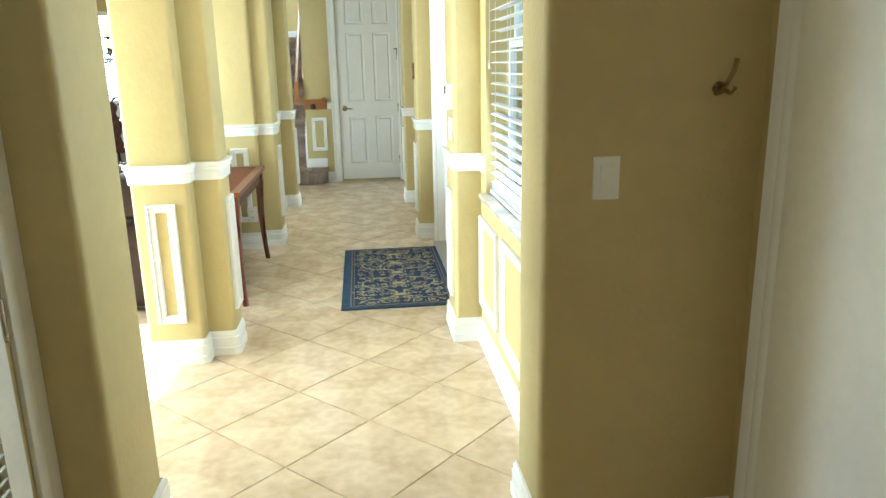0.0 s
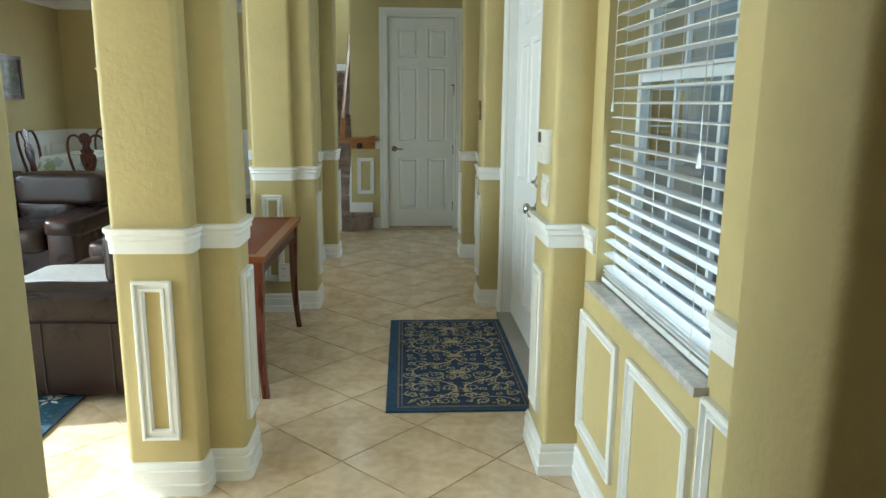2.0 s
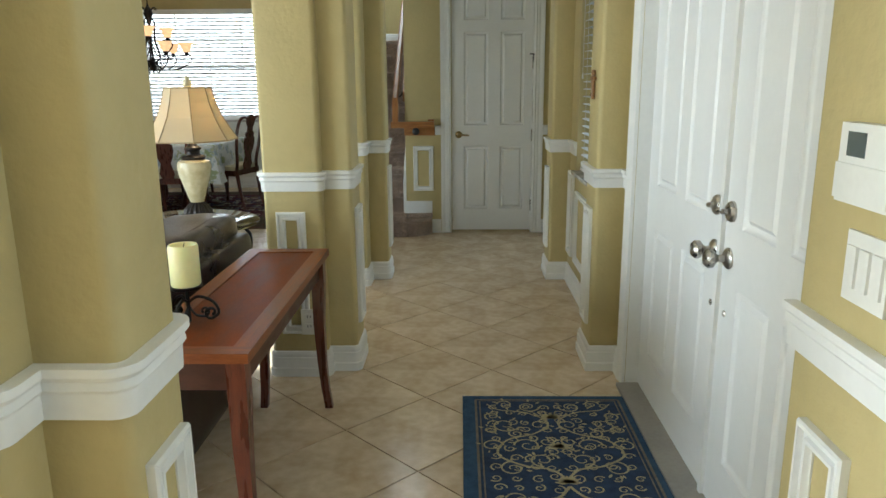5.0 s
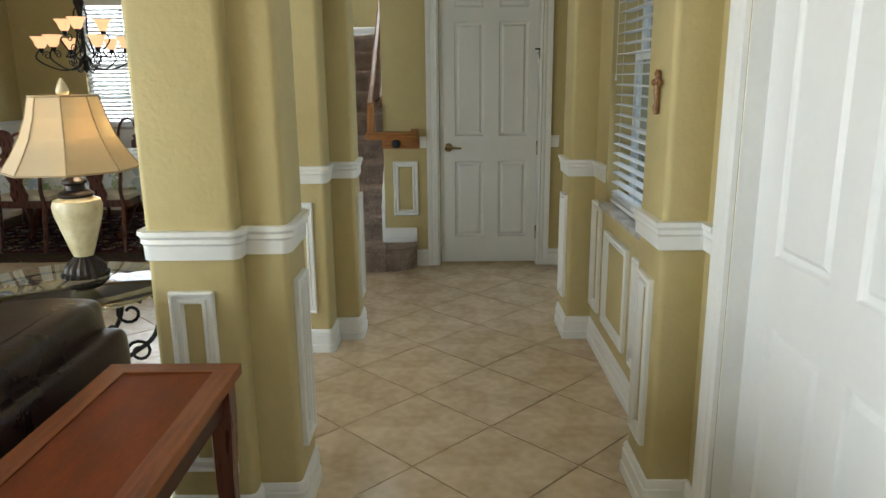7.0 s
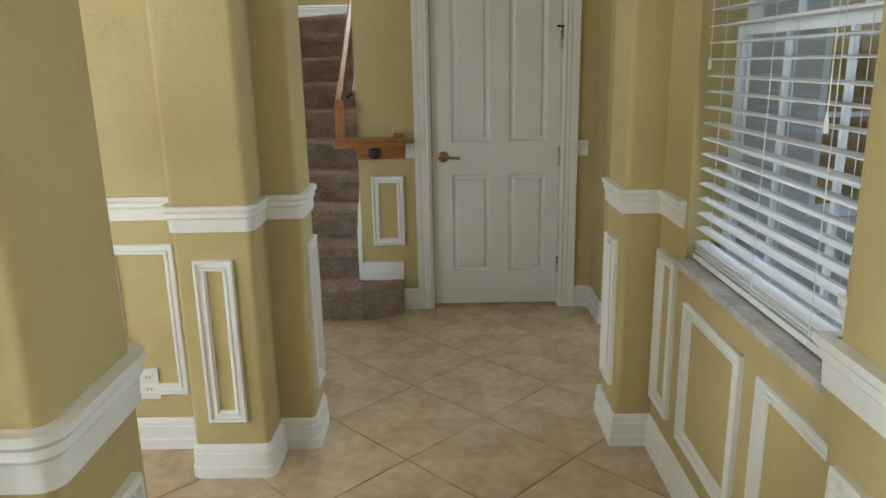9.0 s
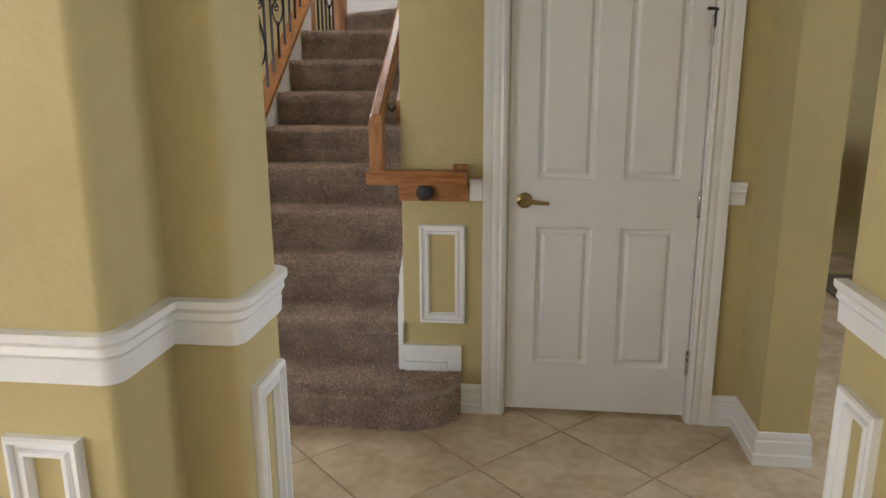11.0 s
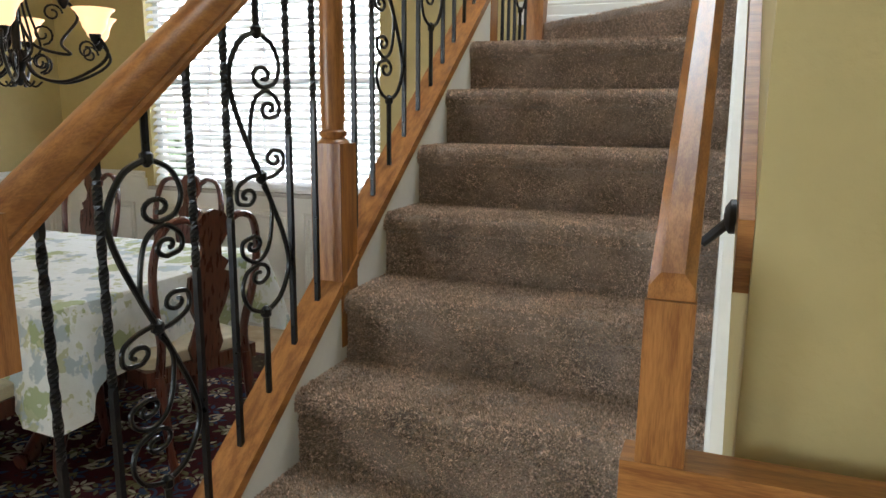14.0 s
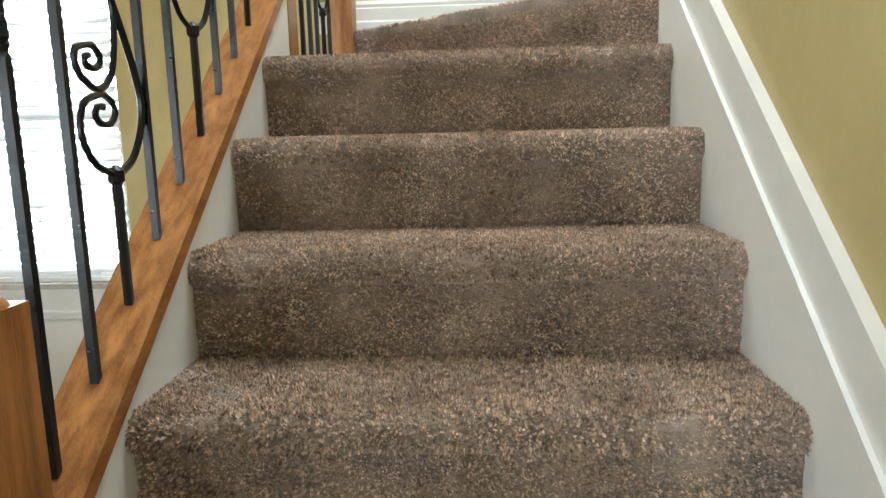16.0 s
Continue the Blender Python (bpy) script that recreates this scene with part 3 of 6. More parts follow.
def blind(w, h, m, label, tilt=6, lift=0.0, slat_mat=None):
    """A faux-wood blind that hangs from z = h to z = lift, in the x, z plane."""
    b = thing("window_blind", label, "blind", m, "window blinds")
    part("headrail", boxed(0, w, -0.032, 0.032, h - 0.065, h, 0.004), BLIND, b, "white blind valance")
    sb = bmesh.new()
    n = 5
    up = [sb.verts.new((x, 0.0235 * (2 * k / n - 1), 0.0022 + 0.0045 * (1 - (2 * k / n - 1) ** 2))) for k in range(n + 1) for x in (0.004, w - 0.004)]
    lo = [sb.verts.new((v.co.x, v.co.y, v.co.z - 0.003)) for v in up]
    for k in range(n):
        a, c = 2 * k, 2 * k + 2
        sb.faces.new((up[a], up[a + 1], up[c + 1], up[c]))
        sb.faces.new((lo[c], lo[c + 1], lo[a + 1], lo[a]))
        sb.faces.new((up[c], lo[c], lo[a], up[a]))
        sb.faces.new((up[a + 1], lo[a + 1], lo[c + 1], up[c + 1]))
    sb.faces.new((up[0], lo[0], lo[1], up[1]))
    sb.faces.new((up[2 * n + 1], lo[2 * n + 1], lo[2 * n], up[2 * n]))
    slat = mesh_of("slat", sb, slat_mat or BLIND)
    z = lift + 0.028
    k = 0
    while z < h - 0.08:
        share("slat", slat, b, pose(random.uniform(-0.001, 0.001), 0, z, tilt + random.uniform(-2.5, 2.5), random.uniform(-0.15, 0.15), 0))
        z += 0.013 if k < 2 else 0.0465
        k += 1
    part("bottom_rail", boxed(0.002, w - 0.002, -0.026, 0.026, lift + 0.003, lift + 0.02, 0.004), BLIND, b, "white bottom rail")
    for x in (0.14, w / 2, w - 0.14):
        bm = bmesh.new()
        for y in (-0.027, 0.027):
            tube(bm, [(x, y, lift + 0.01), (x, y, h - 0.06)], 0.0011, 5)
        part("ladder_cord", bm, CORD, b, "thin white cords")
    return b


window(1, 0.95, 1.45, pose(0.850, 3.39, 0.80, 0, 0, -90))
window(2, 0.91, 1.45, pose(0.850, 7.28, 0.80, 0, 0, -90))
for y1, w in ((3.39, 0.95), (7.28, 0.91)):
    bl = blind(w - 0.02, 1.43, pose(0.785, y1 - 0.01, 0.822, 0, 0, -90), "white horizontal slat blind, half open, in a front window", 0, 0.0, THINSLAT)
    bm = bmesh.new()
    tube(bm, [(0.07, -0.04, 1.36), (0.075, -0.042, 0.62)], 0.0014, 6)
    lathe(bm, [(0.0015, 0.625), (0.004, 0.61), (0.006, 0.588), (0.0, 0.586)], 10, 0.075, -0.042)
    part("pull_cord", bm, CORD, bl, "white pull cord with a tassel")
    bm = bmesh.new()
    tube(bm, [(w - 0.16, -0.04, 1.36), (w - 0.16, -0.042, 0.50)], 0.0014, 6)
    lathe(bm, [(0.0015, 0.505), (0.004, 0.495), (0.006, 0.468), (0.0, 0.466)], 10, w - 0.16, -0.042)
    part("pull_cord", bm, CORD, bl, "white pull cord with a tassel")
    setting("window_sill", boxed(0.705, 0.852, y1 - w - 0.012, y1 + 0.012, 0.797, 0.819, 0.004), MARBLE, "grey-veined marble window sill", "sill")
window(3, 1.73, 1.44, pose(-4.2, 12.26, 0.88), 4)
blind(1.71, 1.42, pose(-4.19, 12.225, 0.90), "white horizontal slat blind over the bright dining window", 38, 0.0, SHEER)
setting("window_sill", boxed(-4.22, -2.45, 12.16, 12.26, 0.877, 0.90, 0.004), MARBLE, "pale marble sill of the dining window", "sill")
window(4, 1.70, 1.40, pose(4.06, 9.90, 0.70, 0, 0, -90), 3)
setting("patio_door_frame", boxed(-5.12, -5.06, 1.15, 1.21, 0.0, 2.12, 0.004), WHITE, "white patio door jamb", "trim")

# ---- outside ----
GRASS = material("lawn green", (0.10, 0.15, 0.045), 0.9, vary=0.3, scale=3, bump=0.5, bump_scale=40)
CONCRETE = material("grey porch concrete", (0.42, 0.41, 0.39), 0.8, vary=0.12, scale=3, bump=0.1)
STUCCO = material("pale grey stucco", (0.50, 0.51, 0.52), 0.85, vary=0.06, scale=2, bump=0.3, bump_scale=50)
LEAF = material("dark hedge leaf", (0.055, 0.095, 0.03), 0.6, vary=0.4, scale=4)
bm = bmesh.new()
for a, b, c, d in ((-400, -5.15, -400, 400), (4.15, 400, -400, 400), (-5.15, 4.15, 12.45, 400), (-5.15, 4.15, -400, -2.15), (0.9, 4.15, -2.15, 7.6), (-5.15, -0.87, -2.15, 0.65)):
    vs = [bm.verts.new((x, y, -0.13)) for x, y in ((a, c), (b, c), (b, d), (a, d))]
    bm.faces.new(vs)
setting("ground", bm, GRASS, "green lawn around the house", "ground", False)
setting("porch_floor", boxed(0.92, 2.6, 1.5, 7.6, -0.129, -0.02, 0.01), CONCRETE, "grey concrete porch floor", "floor")
for y in (2.2, 5.0):
    setting("porch_post", boxed(2.4, 2.6, y, y + 0.22, -0.02, 2.9, 0.01), STUCCO, "pale stucco porch post", "post")
setting("porch_roof", boxed(0.9, 2.9, 1.2, 7.6, 2.9, 3.05, 0.01), STUCCO, "pale stucco porch roof", "roof")
wall_x("wall_study_outside", 7.6, 7.628, 0.9, 4.15, [(1.28, 2.72, 0.87, 2.3)], "pale grey stucco outer wall beside the porch", STUCCO)
window(5, 1.44, 1.43, pose(1.28, 7.635, 0.87), 4)
rail = thing("porch_railing", "dark metal porch railing with thin bars", "railing")
for y0, y1 in ((2.42, 5.0),):
    part("rail", boxed(2.47, 2.53, y0, y1, 0.92, 0.97, 0.005), BLACK, rail)
    part("rail", boxed(2.48, 2.52, y0, y1, 0.06, 0.10, 0.005), BLACK, rail)
    y = y0 + 0.06
    bar = mesh_of("bar", boxed(2.492, 2.508, -0.008, 0.008, 0.1, 0.92, 0), BLACK)
    while y < y1:
        share("bar", bar, rail, pose(0, y, 0))
        y += 0.11


def leaf_mass(name, x0, x1, y0, y1, z0, z1, count, label, size=0.06):
    verts, faces = [], []
    for _ in range(count):
        u, v, w = random.random(), random.random(), random.random()
        swell = 0.25 * noise.noise(Vector((u * 3, v * 6, w * 2)))
        c = Vector((x0 + (x1 - x0) * (u + swell), y0 + (y1 - y0) * v, z0 + (z1 - z0) * (w ** 0.8) * (0.85 + swell)))
        q = Euler((random.uniform(0, 6.3), random.uniform(0, 6.3), random.uniform(0, 6.3))).to_matrix()
        s = size * random.uniform(0.6, 1.4)
        k = len(verts)
        verts += [c + q @ Vector(p) * s for p in ((-1, 0, 0), (0, -0.45, 0.1), (1, 0, 0), (0, 0.45, 0.1))]
        faces.append((k, k + 1, k + 2, k + 3))
    me = bpy.data.meshes.new(name)
    me.from_pydata(verts, [], faces)
    me.materials.append(LEAF)
    return tagged(new(name, me), label, "hedge", "", "stuff")


leaf_mass("hedge", 3.2, 4.2, 1.0, 7.4, -0.13, 1.7, 9000, "dense dark green hedge beyond the porch")
leaf_mass("shrubs", -5.5, -2.0, 14.0, 15.2, -0.13, 1.5, 9000, "green shrubs outside the dining window")
leaf_mass("garden_hedge", -14.0, -12.5, -6.0, 9.0, -0.13, 1.6, 7000, "green garden hedge beyond the patio", 0.12)
setting("patio", boxed(-10.0, -5.15, -1.0, 8.0, -0.128, -0.03, 0.01), CONCRETE, "pale concrete patio", "pavement")

# ---- the passage at the start ----
SLATW = material("white louver paint", (0.77, 0.77, 0.74), 0.4, vary=0.04, scale=6)
closet = thing("door_3", "white louvered closet door, closed, in the passage", "door", pose(-0.715, 0.90, 0.015, 0, 0, 90), kind="structure")
for x0, x1 in ((0.0, 0.09), (0.665, 0.755)):
    part("stile", boxed(x0, x1, -0.012, 0.022, 0, 2.03, 0.003), SLATW, closet)
for z0, z1 in ((0.0, 0.18), (0.80, 0.91), (1.90, 2.03)):
    part("cross_rail", boxed(0.09, 0.665, -0.010, 0.020, z0, z1, 0.003), SLATW, closet)
lm = mesh_of("louver", boxed(0.086, 0.669, -0.018, 0.018, -0.003, 0.003, 0.002), SLATW)
for z0, z1 in ((0.18, 0.80), (0.91, 1.90)):
    z = z0 + 0.015
    while z < z1 - 0.01:
        share("louver", lm, closet, pose(0, 0.004, z, -38, 0, 0))
        z += 0.0305
for z in (0.25, 0.86, 1.75):
    hinge(closet, 0.762, -0.012, z)
casing("trim", pose(-0.72, 0.945, 0, 0, 0, 90), 0.765, 2.06, "white fluted casing of the closet door")
setting("closet_jamb", boxed(-0.719, -0.707, 1.708, 1.714, 0, 2.06, 0), WHITE, "white closet jamb", "trim")

side_door = thing("door_4", "glossy white flush door in the passage wall", "door", pose(1.205, 1.66, 0.012, 0, 0, -90), kind="structure")
GLOSS = material("glossy white door paint", (0.78, 0.76, 0.69), 0.16, vary=0.04, scale=3, bump=0.06, bump_scale=14)
part("door_leaf", boxed(0.0, 0.81, -0.004, 0.012, 0, 2.03, 0.003), GLOSS, side_door)
casing("trim", pose(1.22, 1.665, 0, 0, 0, -90), 0.82, 2.05, "white casing of the passage door")

switch = thing("light_switch", "white rocker light switch on the shaded passage wall", "switch", pose(0.79, 1.82, 1.075))
part("plate", boxed(-0.036, 0.036, -0.006, 0.0, 0.0, 0.115, 0.003), PLASTIC, switch)
part("rocker", boxed(-0.017, 0.017, -0.011, -0.005, 0.024, 0.091, 0.003), PLASTIC, switch)
hook = thing("coat_hook", "small metal double coat hook on the wall", "hook", pose(1.088, 1.82, 1.36))
bm = bmesh.new()
lathe(bm, [(0.018, 0.001), (0.018, -0.004), (0.0, -0.008)], 14, 0, 0.0, "y")
part("hook_plate", bm, BRASS, hook)
bm = bmesh.new()
tube(bm, [(0, -0.004, 0.0), (0.006, -0.030, 0.012), (0.016, -0.045, 0.045), (0.022, -0.046, 0.075)], [0.007, 0.006, 0.006, 0.007], 8)
part("upper_hook", bm, BRASS, hook)
bm = bmesh.new()
tube(bm, [(0, -0.004, 0.0), (-0.02, -0.028, -0.012), (-0.028, -0.036, 0.004)], [0.007, 0.006, 0.006], 8)
tube(bm, [(0, -0.004, 0.0), (0.02, -0.028, -0.012), (0.028, -0.036, 0.004)], [0.007, 0.006, 0.006], 8)
part("lower_hook", bm, BRASS, hook)

# ---- on the hall walls ----
keypad = thing("alarm_keypad", "white alarm keypad with a grey display on the pillar", "keypad", pose(0.605, 3.645, 1.215, 0, 0, -90))
part("housing", boxed(-0.08, 0.07, -0.026, 0.0, 0.0, 0.125, 0.007), PLASTIC, keypad)
part("display", boxed(-0.055, -0.005, -0.028, -0.025, 0.074, 0.112, 0.002), material("grey liquid crystal", (0.09, 0.11, 0.11), 0.25, vary=0.1), keypad, "small grey display")
part("flap", boxed(-0.08, 0.07, -0.030, -0.025, 0.006, 0.062, 0.003), PLASTIC, keypad)
sw2 = thing("light_switch", "white triple light switch plate under the keypad", "switch", pose(0.605, 3.645, 1.055, 0, 0, -90))
part("plate", boxed(-0.060, 0.060, -0.006, 0.0, 0.0, 0.115, 0.003), PLASTIC, sw2)
for x in (-0.037, 0.0, 0.037):
    part("rocker", boxed(x - 0.014, x + 0.014, -0.011, -0.005, 0.024, 0.091, 0.003), PLASTIC, sw2)
OLIVE = wood("carved olive wood", (0.33, 0.16, 0.05), (0.12, 0.05, 0.015), 0.4, (20, 20, 20))
cross = thing("wall_cross", "small carved brown wooden cross hung on the pillar", "cross", pose(0.605, 5.99, 1.315, 0, 0, -90))
bm = bmesh.new()
tube(bm, [(0, -0.012, 0.0), (0.0, -0.014, 0.02), (0, -0.012, 0.035), (0, -0.014, 0.075), (0, -0.012, 0.11), (0, -0.014, 0.122), (0, -0.012, 0.133)], [0.008, 0.011, 0.008, 0.010, 0.008, 0.011, 0.007], 10)
part("upright", bm, OLIVE, cross)
bm = bmesh.new()
tube(bm, [(-0.036, -0.012, 0.095), (-0.027, -0.014, 0.095), (-0.015, -0.012, 0.095), (0.015, -0.012, 0.095), (0.027, -0.014, 0.095), (0.036, -0.012, 0.095)], [0.007, 0.011, 0.008, 0.008, 0.011, 0.007], 10)
part("crossbar", bm, OLIVE, cross)


def outlet(m, label):
    o = thing("wall_outlet", label, "outlet", m, "wall outlets")
    part("plate", boxed(-0.038, 0.038, -0.006, 0, 0.0, 0.125, 0.003), PLASTIC, o)
    for z in (0.022, 0.070):
        s = part("socket", boxed(-0.018, 0.018, -0.009, -0.005, z, z + 0.034, 0.005), PLASTIC, o)
        for x in (-0.007, 0.007):
            part("slot", boxed(x - 0.0015, x + 0.0015, -0.0095, -0.0085, z + 0.014, z + 0.026, 0), BLACK, s)
    return o


outlet(pose(-1.175, 7.585, 0.21), "white duplex outlet low on the partition wall")
outlet(pose(-0.755, 5.797, 0.22), "white duplex outlet low on the pillar")

# ---- stairs ----
RISE, GOING, NOSE1, NSTEP = 0.1865, 0.2517, 8.96, 9
XL, XR = -1.49, -0.557


def nose_y(n):
    return NOSE1 + (n - 1) * GOING


def nose_line(y):
    return RISE + (y - NOSE1) / GOING * RISE


stairs = thing("stairs", "straight stairs covered in brown heathered carpet", "stairs", kind="structure")


def step_mesh(n, x0, x1):
    """One carpeted step: rounded nose, slightly sagging riser, uneven pile."""
    bm = bmesh.new()
    z1, y1 = n * RISE, nose_y(n)
    prof = [(GOING + 0.04, z1)]
    prof += [(y, z1 + 0.001) for y in (0.20, 0.14, 0.08)]
    r = 0.030
    prof += [(r - r * math.sin(a), z1 - r + r * math.cos(a)) for a in (radians(d) for d in (0, 30, 60, 90, 120, 150))]
    prof += [(0.016, z1 - 0.055), (0.017, z1 - 0.10), (0.018, z1 - 0.14), (0.018, z1 - RISE - 0.005)]
    cols = 40
    rings = []
    for i in range(cols + 1):
        x = x0 + (x1 - x0) * i / cols
        ring = []
        for y, z in prof:
            d = 0.0045 * noise.noise(Vector((x * 9, (y1 + y) * 9, z * 9))) + 0.002 * noise.noise(Vector((x * 40, (y1 + y) * 40, z * 40)))
            ring.append(bm.verts.new((x, y1 + y - d, z + d)))
        rings.append(ring)
    for a, b in zip(rings, rings[1:]):
        for k in range(len(prof) - 1):
            bm.faces.new((a[k], b[k], b[k + 1], a[k + 1]))
    return bm


for n in range(1, NSTEP + 1):
    part("step", step_mesh(n, XL - 0.015, XR + 0.015 if n > 1 else -0.50), CARPET, stairs)

# the rounded end of the lowest step, in front of the wall
bm = bmesh.new()
outline = [(-0.52, 8.962)] + [(-0.50 + 0.215 * math.sin(radians(a)), 9.178 - 0.216 * math.cos(radians(a))) for a in range(6, 91, 7)] + [(-0.285, 9.179), (-0.52, 9.179)]
rows = [(0.0, 0.018), (0.05, 0.018), (0.12, 0.016), (0.145, 0.006), (0.165, 0.0), (0.178, 0.005), (RISE, 0.022), (RISE + 0.001, 0.05)]
rings = []
for z, o in rows:
    rings.append([bm.verts.new((-0.52 + (x + 0.52) * (1 - o / 0.235), 9.179 - (9.179 - y) * (1 - o / 0.216), z)) for x, y in outline])
for a, b in zip(rings, rings[1:]):
    for k in range(len(outline) - 1):
        bm.faces.new((a[k], a[k + 1], b[k + 1], b[k]))
bm.faces.new(rings[-1])
part("step_end", bm, CARPET, stairs, "rounded carpeted end of the lowest step")

# landing and the first winder
bm = bmesh.new()
vs = [bm.verts.new(p) for p in ((XL - 0.1, 11.2, NSTEP * RISE), (XR + 0.03, 11.2, NSTEP * RISE), (XR + 0.03, 12.05, NSTEP * RISE), (XL - 0.1, 12.05, NSTEP * RISE))]
bm.faces.new(vs)
part("landing", bm, CARPET, stairs, "carpeted landing")
a, b, z0, z1 = Vector((-1.47, 12.0)), Vector((-0.52, 11.13)), NSTEP * RISE, (NSTEP + 1) * RISE
bm = bmesh.new()
rings = []
d = (b - a)
nrm = Vector((d.y, -d.x)).normalized()
nrm = nrm if nrm.y < 0 else -nrm
for i in range(31):
    p = a + d * i / 30
    ring = []
    for o, z in ((-0.4, z1), (-0.1, z1), (-0.022, z1), (-0.004, z1 - 0.006), (0.0, z1 - 0.022), (-0.006, z1 - 0.045), (-0.010, z1 - 0.1), (-0.010, z0 - 0.01)):
        e = 0.005 * noise.noise(Vector((p.x * 9, z * 9, 3.1)))
        ring.append(bm.verts.new((min(p.x + nrm.x * (o + e), 0.9), min(p.y + nrm.y * (o + e), 12.049), z + e)))
    rings.append(ring)
for r0, r1 in zip(rings, rings[1:]):
    for k in range(7):
        bm.faces.new((r0[k], r1[k], r1[k + 1], r0[k + 1]))
part("winder", bm, CARPET, stairs, "carpeted winder step")
bm = bmesh.new()
vs = [bm.verts.new(p) for p in ((-1.47, 12.05, z1), (-0.5, 11.2, z1), (1.0, 11.2, z1), (1.0, 12.05, z1))]
bm.faces.new(vs)
part("upper_tread", bm, CARPET, stairs)
run("baseboard", [(-1.6, 12.05), (1.0, 12.05)], [(o, z * 0.9 + z1) for o, z in BASE], "white baseboard at the landing")
setting("stair_soffit", boxed(-1.46, -0.55, 11.2, 12.05, NSTEP * RISE - 0.12, NSTEP * RISE - 0.01, 0), WHITE, "white underside of the landing", "trim")


def slanted(bm, x0, x1, y0, y1, lo, hi):
    """A board that follows the pitch of the stairs, from lo to hi above the nosing line, with plumb ends."""
    v = [bm.verts.new((x, y, nose_line(y) + o)) for o in (lo, hi) for x, y in ((x0, y0), (x1, y0), (x1, y1), (x0, y1))]
    for f in ((3, 2, 1, 0), (4, 5, 6, 7), (0, 1, 5, 4), (1, 2, 6, 5), (2, 3, 7, 6), (3, 0, 4, 7)):
        bm.faces.new([v[i] for i in f])


bm = bmesh.new()
slanted(bm, -1.575, -1.492, 8.98, 11.24, -0.34, 0.012)
setting("stringer", bm, WHITE, "white painted closed stringer of the stairs", "trim")
bm = bmesh.new()
slanted(bm, XR - 0.002, -0.531, 9.20, 11.12, -0.25, 0.115)
setting("skirting", soft(bm, 0.003), WHITE, "white skirting board on the stair wall", "trim")
bm = bmesh.new()
slanted(bm, XR + 0.006, -0.5305, 9.20, 11.12, 0.115, 0.205)
setting("skirting", soft(bm, 0.004), WHITE, "white upper skirting moulding on the stair wall", "trim")
bm = bmesh.new()
slanted(bm, -0.552, -0.5303, 9.20, 11.12, 0.205, 0.223)
setting("skirting", soft(bm, 0.004), WHITE, "white bead on the stair skirting", "trim")
setting("skirting", boxed(-0.556, -0.531, 11.10, 11.13, NSTEP * RISE, z1 + 0.16, 0.003), WHITE, "white end of the stair skirting", "trim")
# skirting that returns round the wall end above the lowest step
setting("skirting", boxed(-0.548, -0.288, 9.162, 9.18, RISE, RISE + 0.115, 0.004), WHITE, "white skirting on the wall end", "trim")
bm = bmesh.new()
v = [bm.verts.new(p) for p in ((-0.552, 9.16, RISE), (-0.531, 9.16, RISE), (-0.531, 9.26, RISE), (-0.552, 9.26, RISE), (-0.552, 9.16, RISE + 0.19), (-0.531, 9.16, RISE + 0.19), (-0.531, 9.26, RISE + 0.34), (-0.552, 9.26, RISE + 0.34))]
for f in ((3, 2, 1, 0), (4, 5, 6, 7), (0, 1, 5, 4), (1, 2, 6, 5), (2, 3, 7, 6), (3, 0, 4, 7)):
    bm.faces.new([v[i] for i in f])
setting("skirting", bm, WHITE, "white skirting at the foot of the stairs", "trim")
setting("skirting", boxed(-0.549, -0.287, 9.154, 9.161, RISE + 0.098, RISE + 0.116, 0.002), WHITE, "white cap bead of the wall-end skirting", "trim")
setting("skirting", boxed(-0.530, -0.345, 9.152, 9.161, RISE, RISE + 0.042, 0.003), WHITE, "white shoe block on the wall-end skirting", "trim")
panel(-0.367, 9.18, 0.40, 0.813, 0.187, 0, -1)
run("baseboard", [(-0.29, 9.18), (-0.205, 9.18)], BASE, "white baseboard beside the hall door")
setting("chair_rail", boxed(-0.256, -0.205, 9.163, 9.18, 0.915, 1.0, 0.003), WHITE, "short piece of white chair rail", "moulding")

# ---- balustrade ----
balustrade = thing("balustrade", "oak and black wrought-iron stair balustrade with scrolls", "railing")
XB = -1.533


def newel(y, z0, block0, block1, top, cap=True, shaft=True):
    """A turned oak newel post: square block, turned neck and ball cap."""
    bm = bmesh.new()
    w = 0.044
    box(bm, XB - w, XB + w, y - w, y + w, block0, block1)
    soft(bm, 0.006, 2)
    ob = part("newel_post", bm, OAK, balustrade, "turned oak newel post")
    if cap:
        c = bmesh.new()
        lathe(c, [(0.046, 0.0), (0.046, 0.008), (0.030, 0.014), (0.026, 0.030), (0.034, 0.036), (0.026, 0.042), (0.040, 0.060), (0.043, 0.075), (0.034, 0.092), (0.015, 0.102), (0.0, 0.104)], 22, XB, y)
        for v in c.verts:
            v.co.z += block1
        part("ball_cap", c, OAK, ob, "turned oak cap")
    return ob


def turned(prof, y, z, parent):
    c = bmesh.new()
    lathe(c, prof, 20, XB, y)
    for v in c.verts:
        v.co.z += z
    return part("turning", c, OAK, parent, "turned oak shaft")


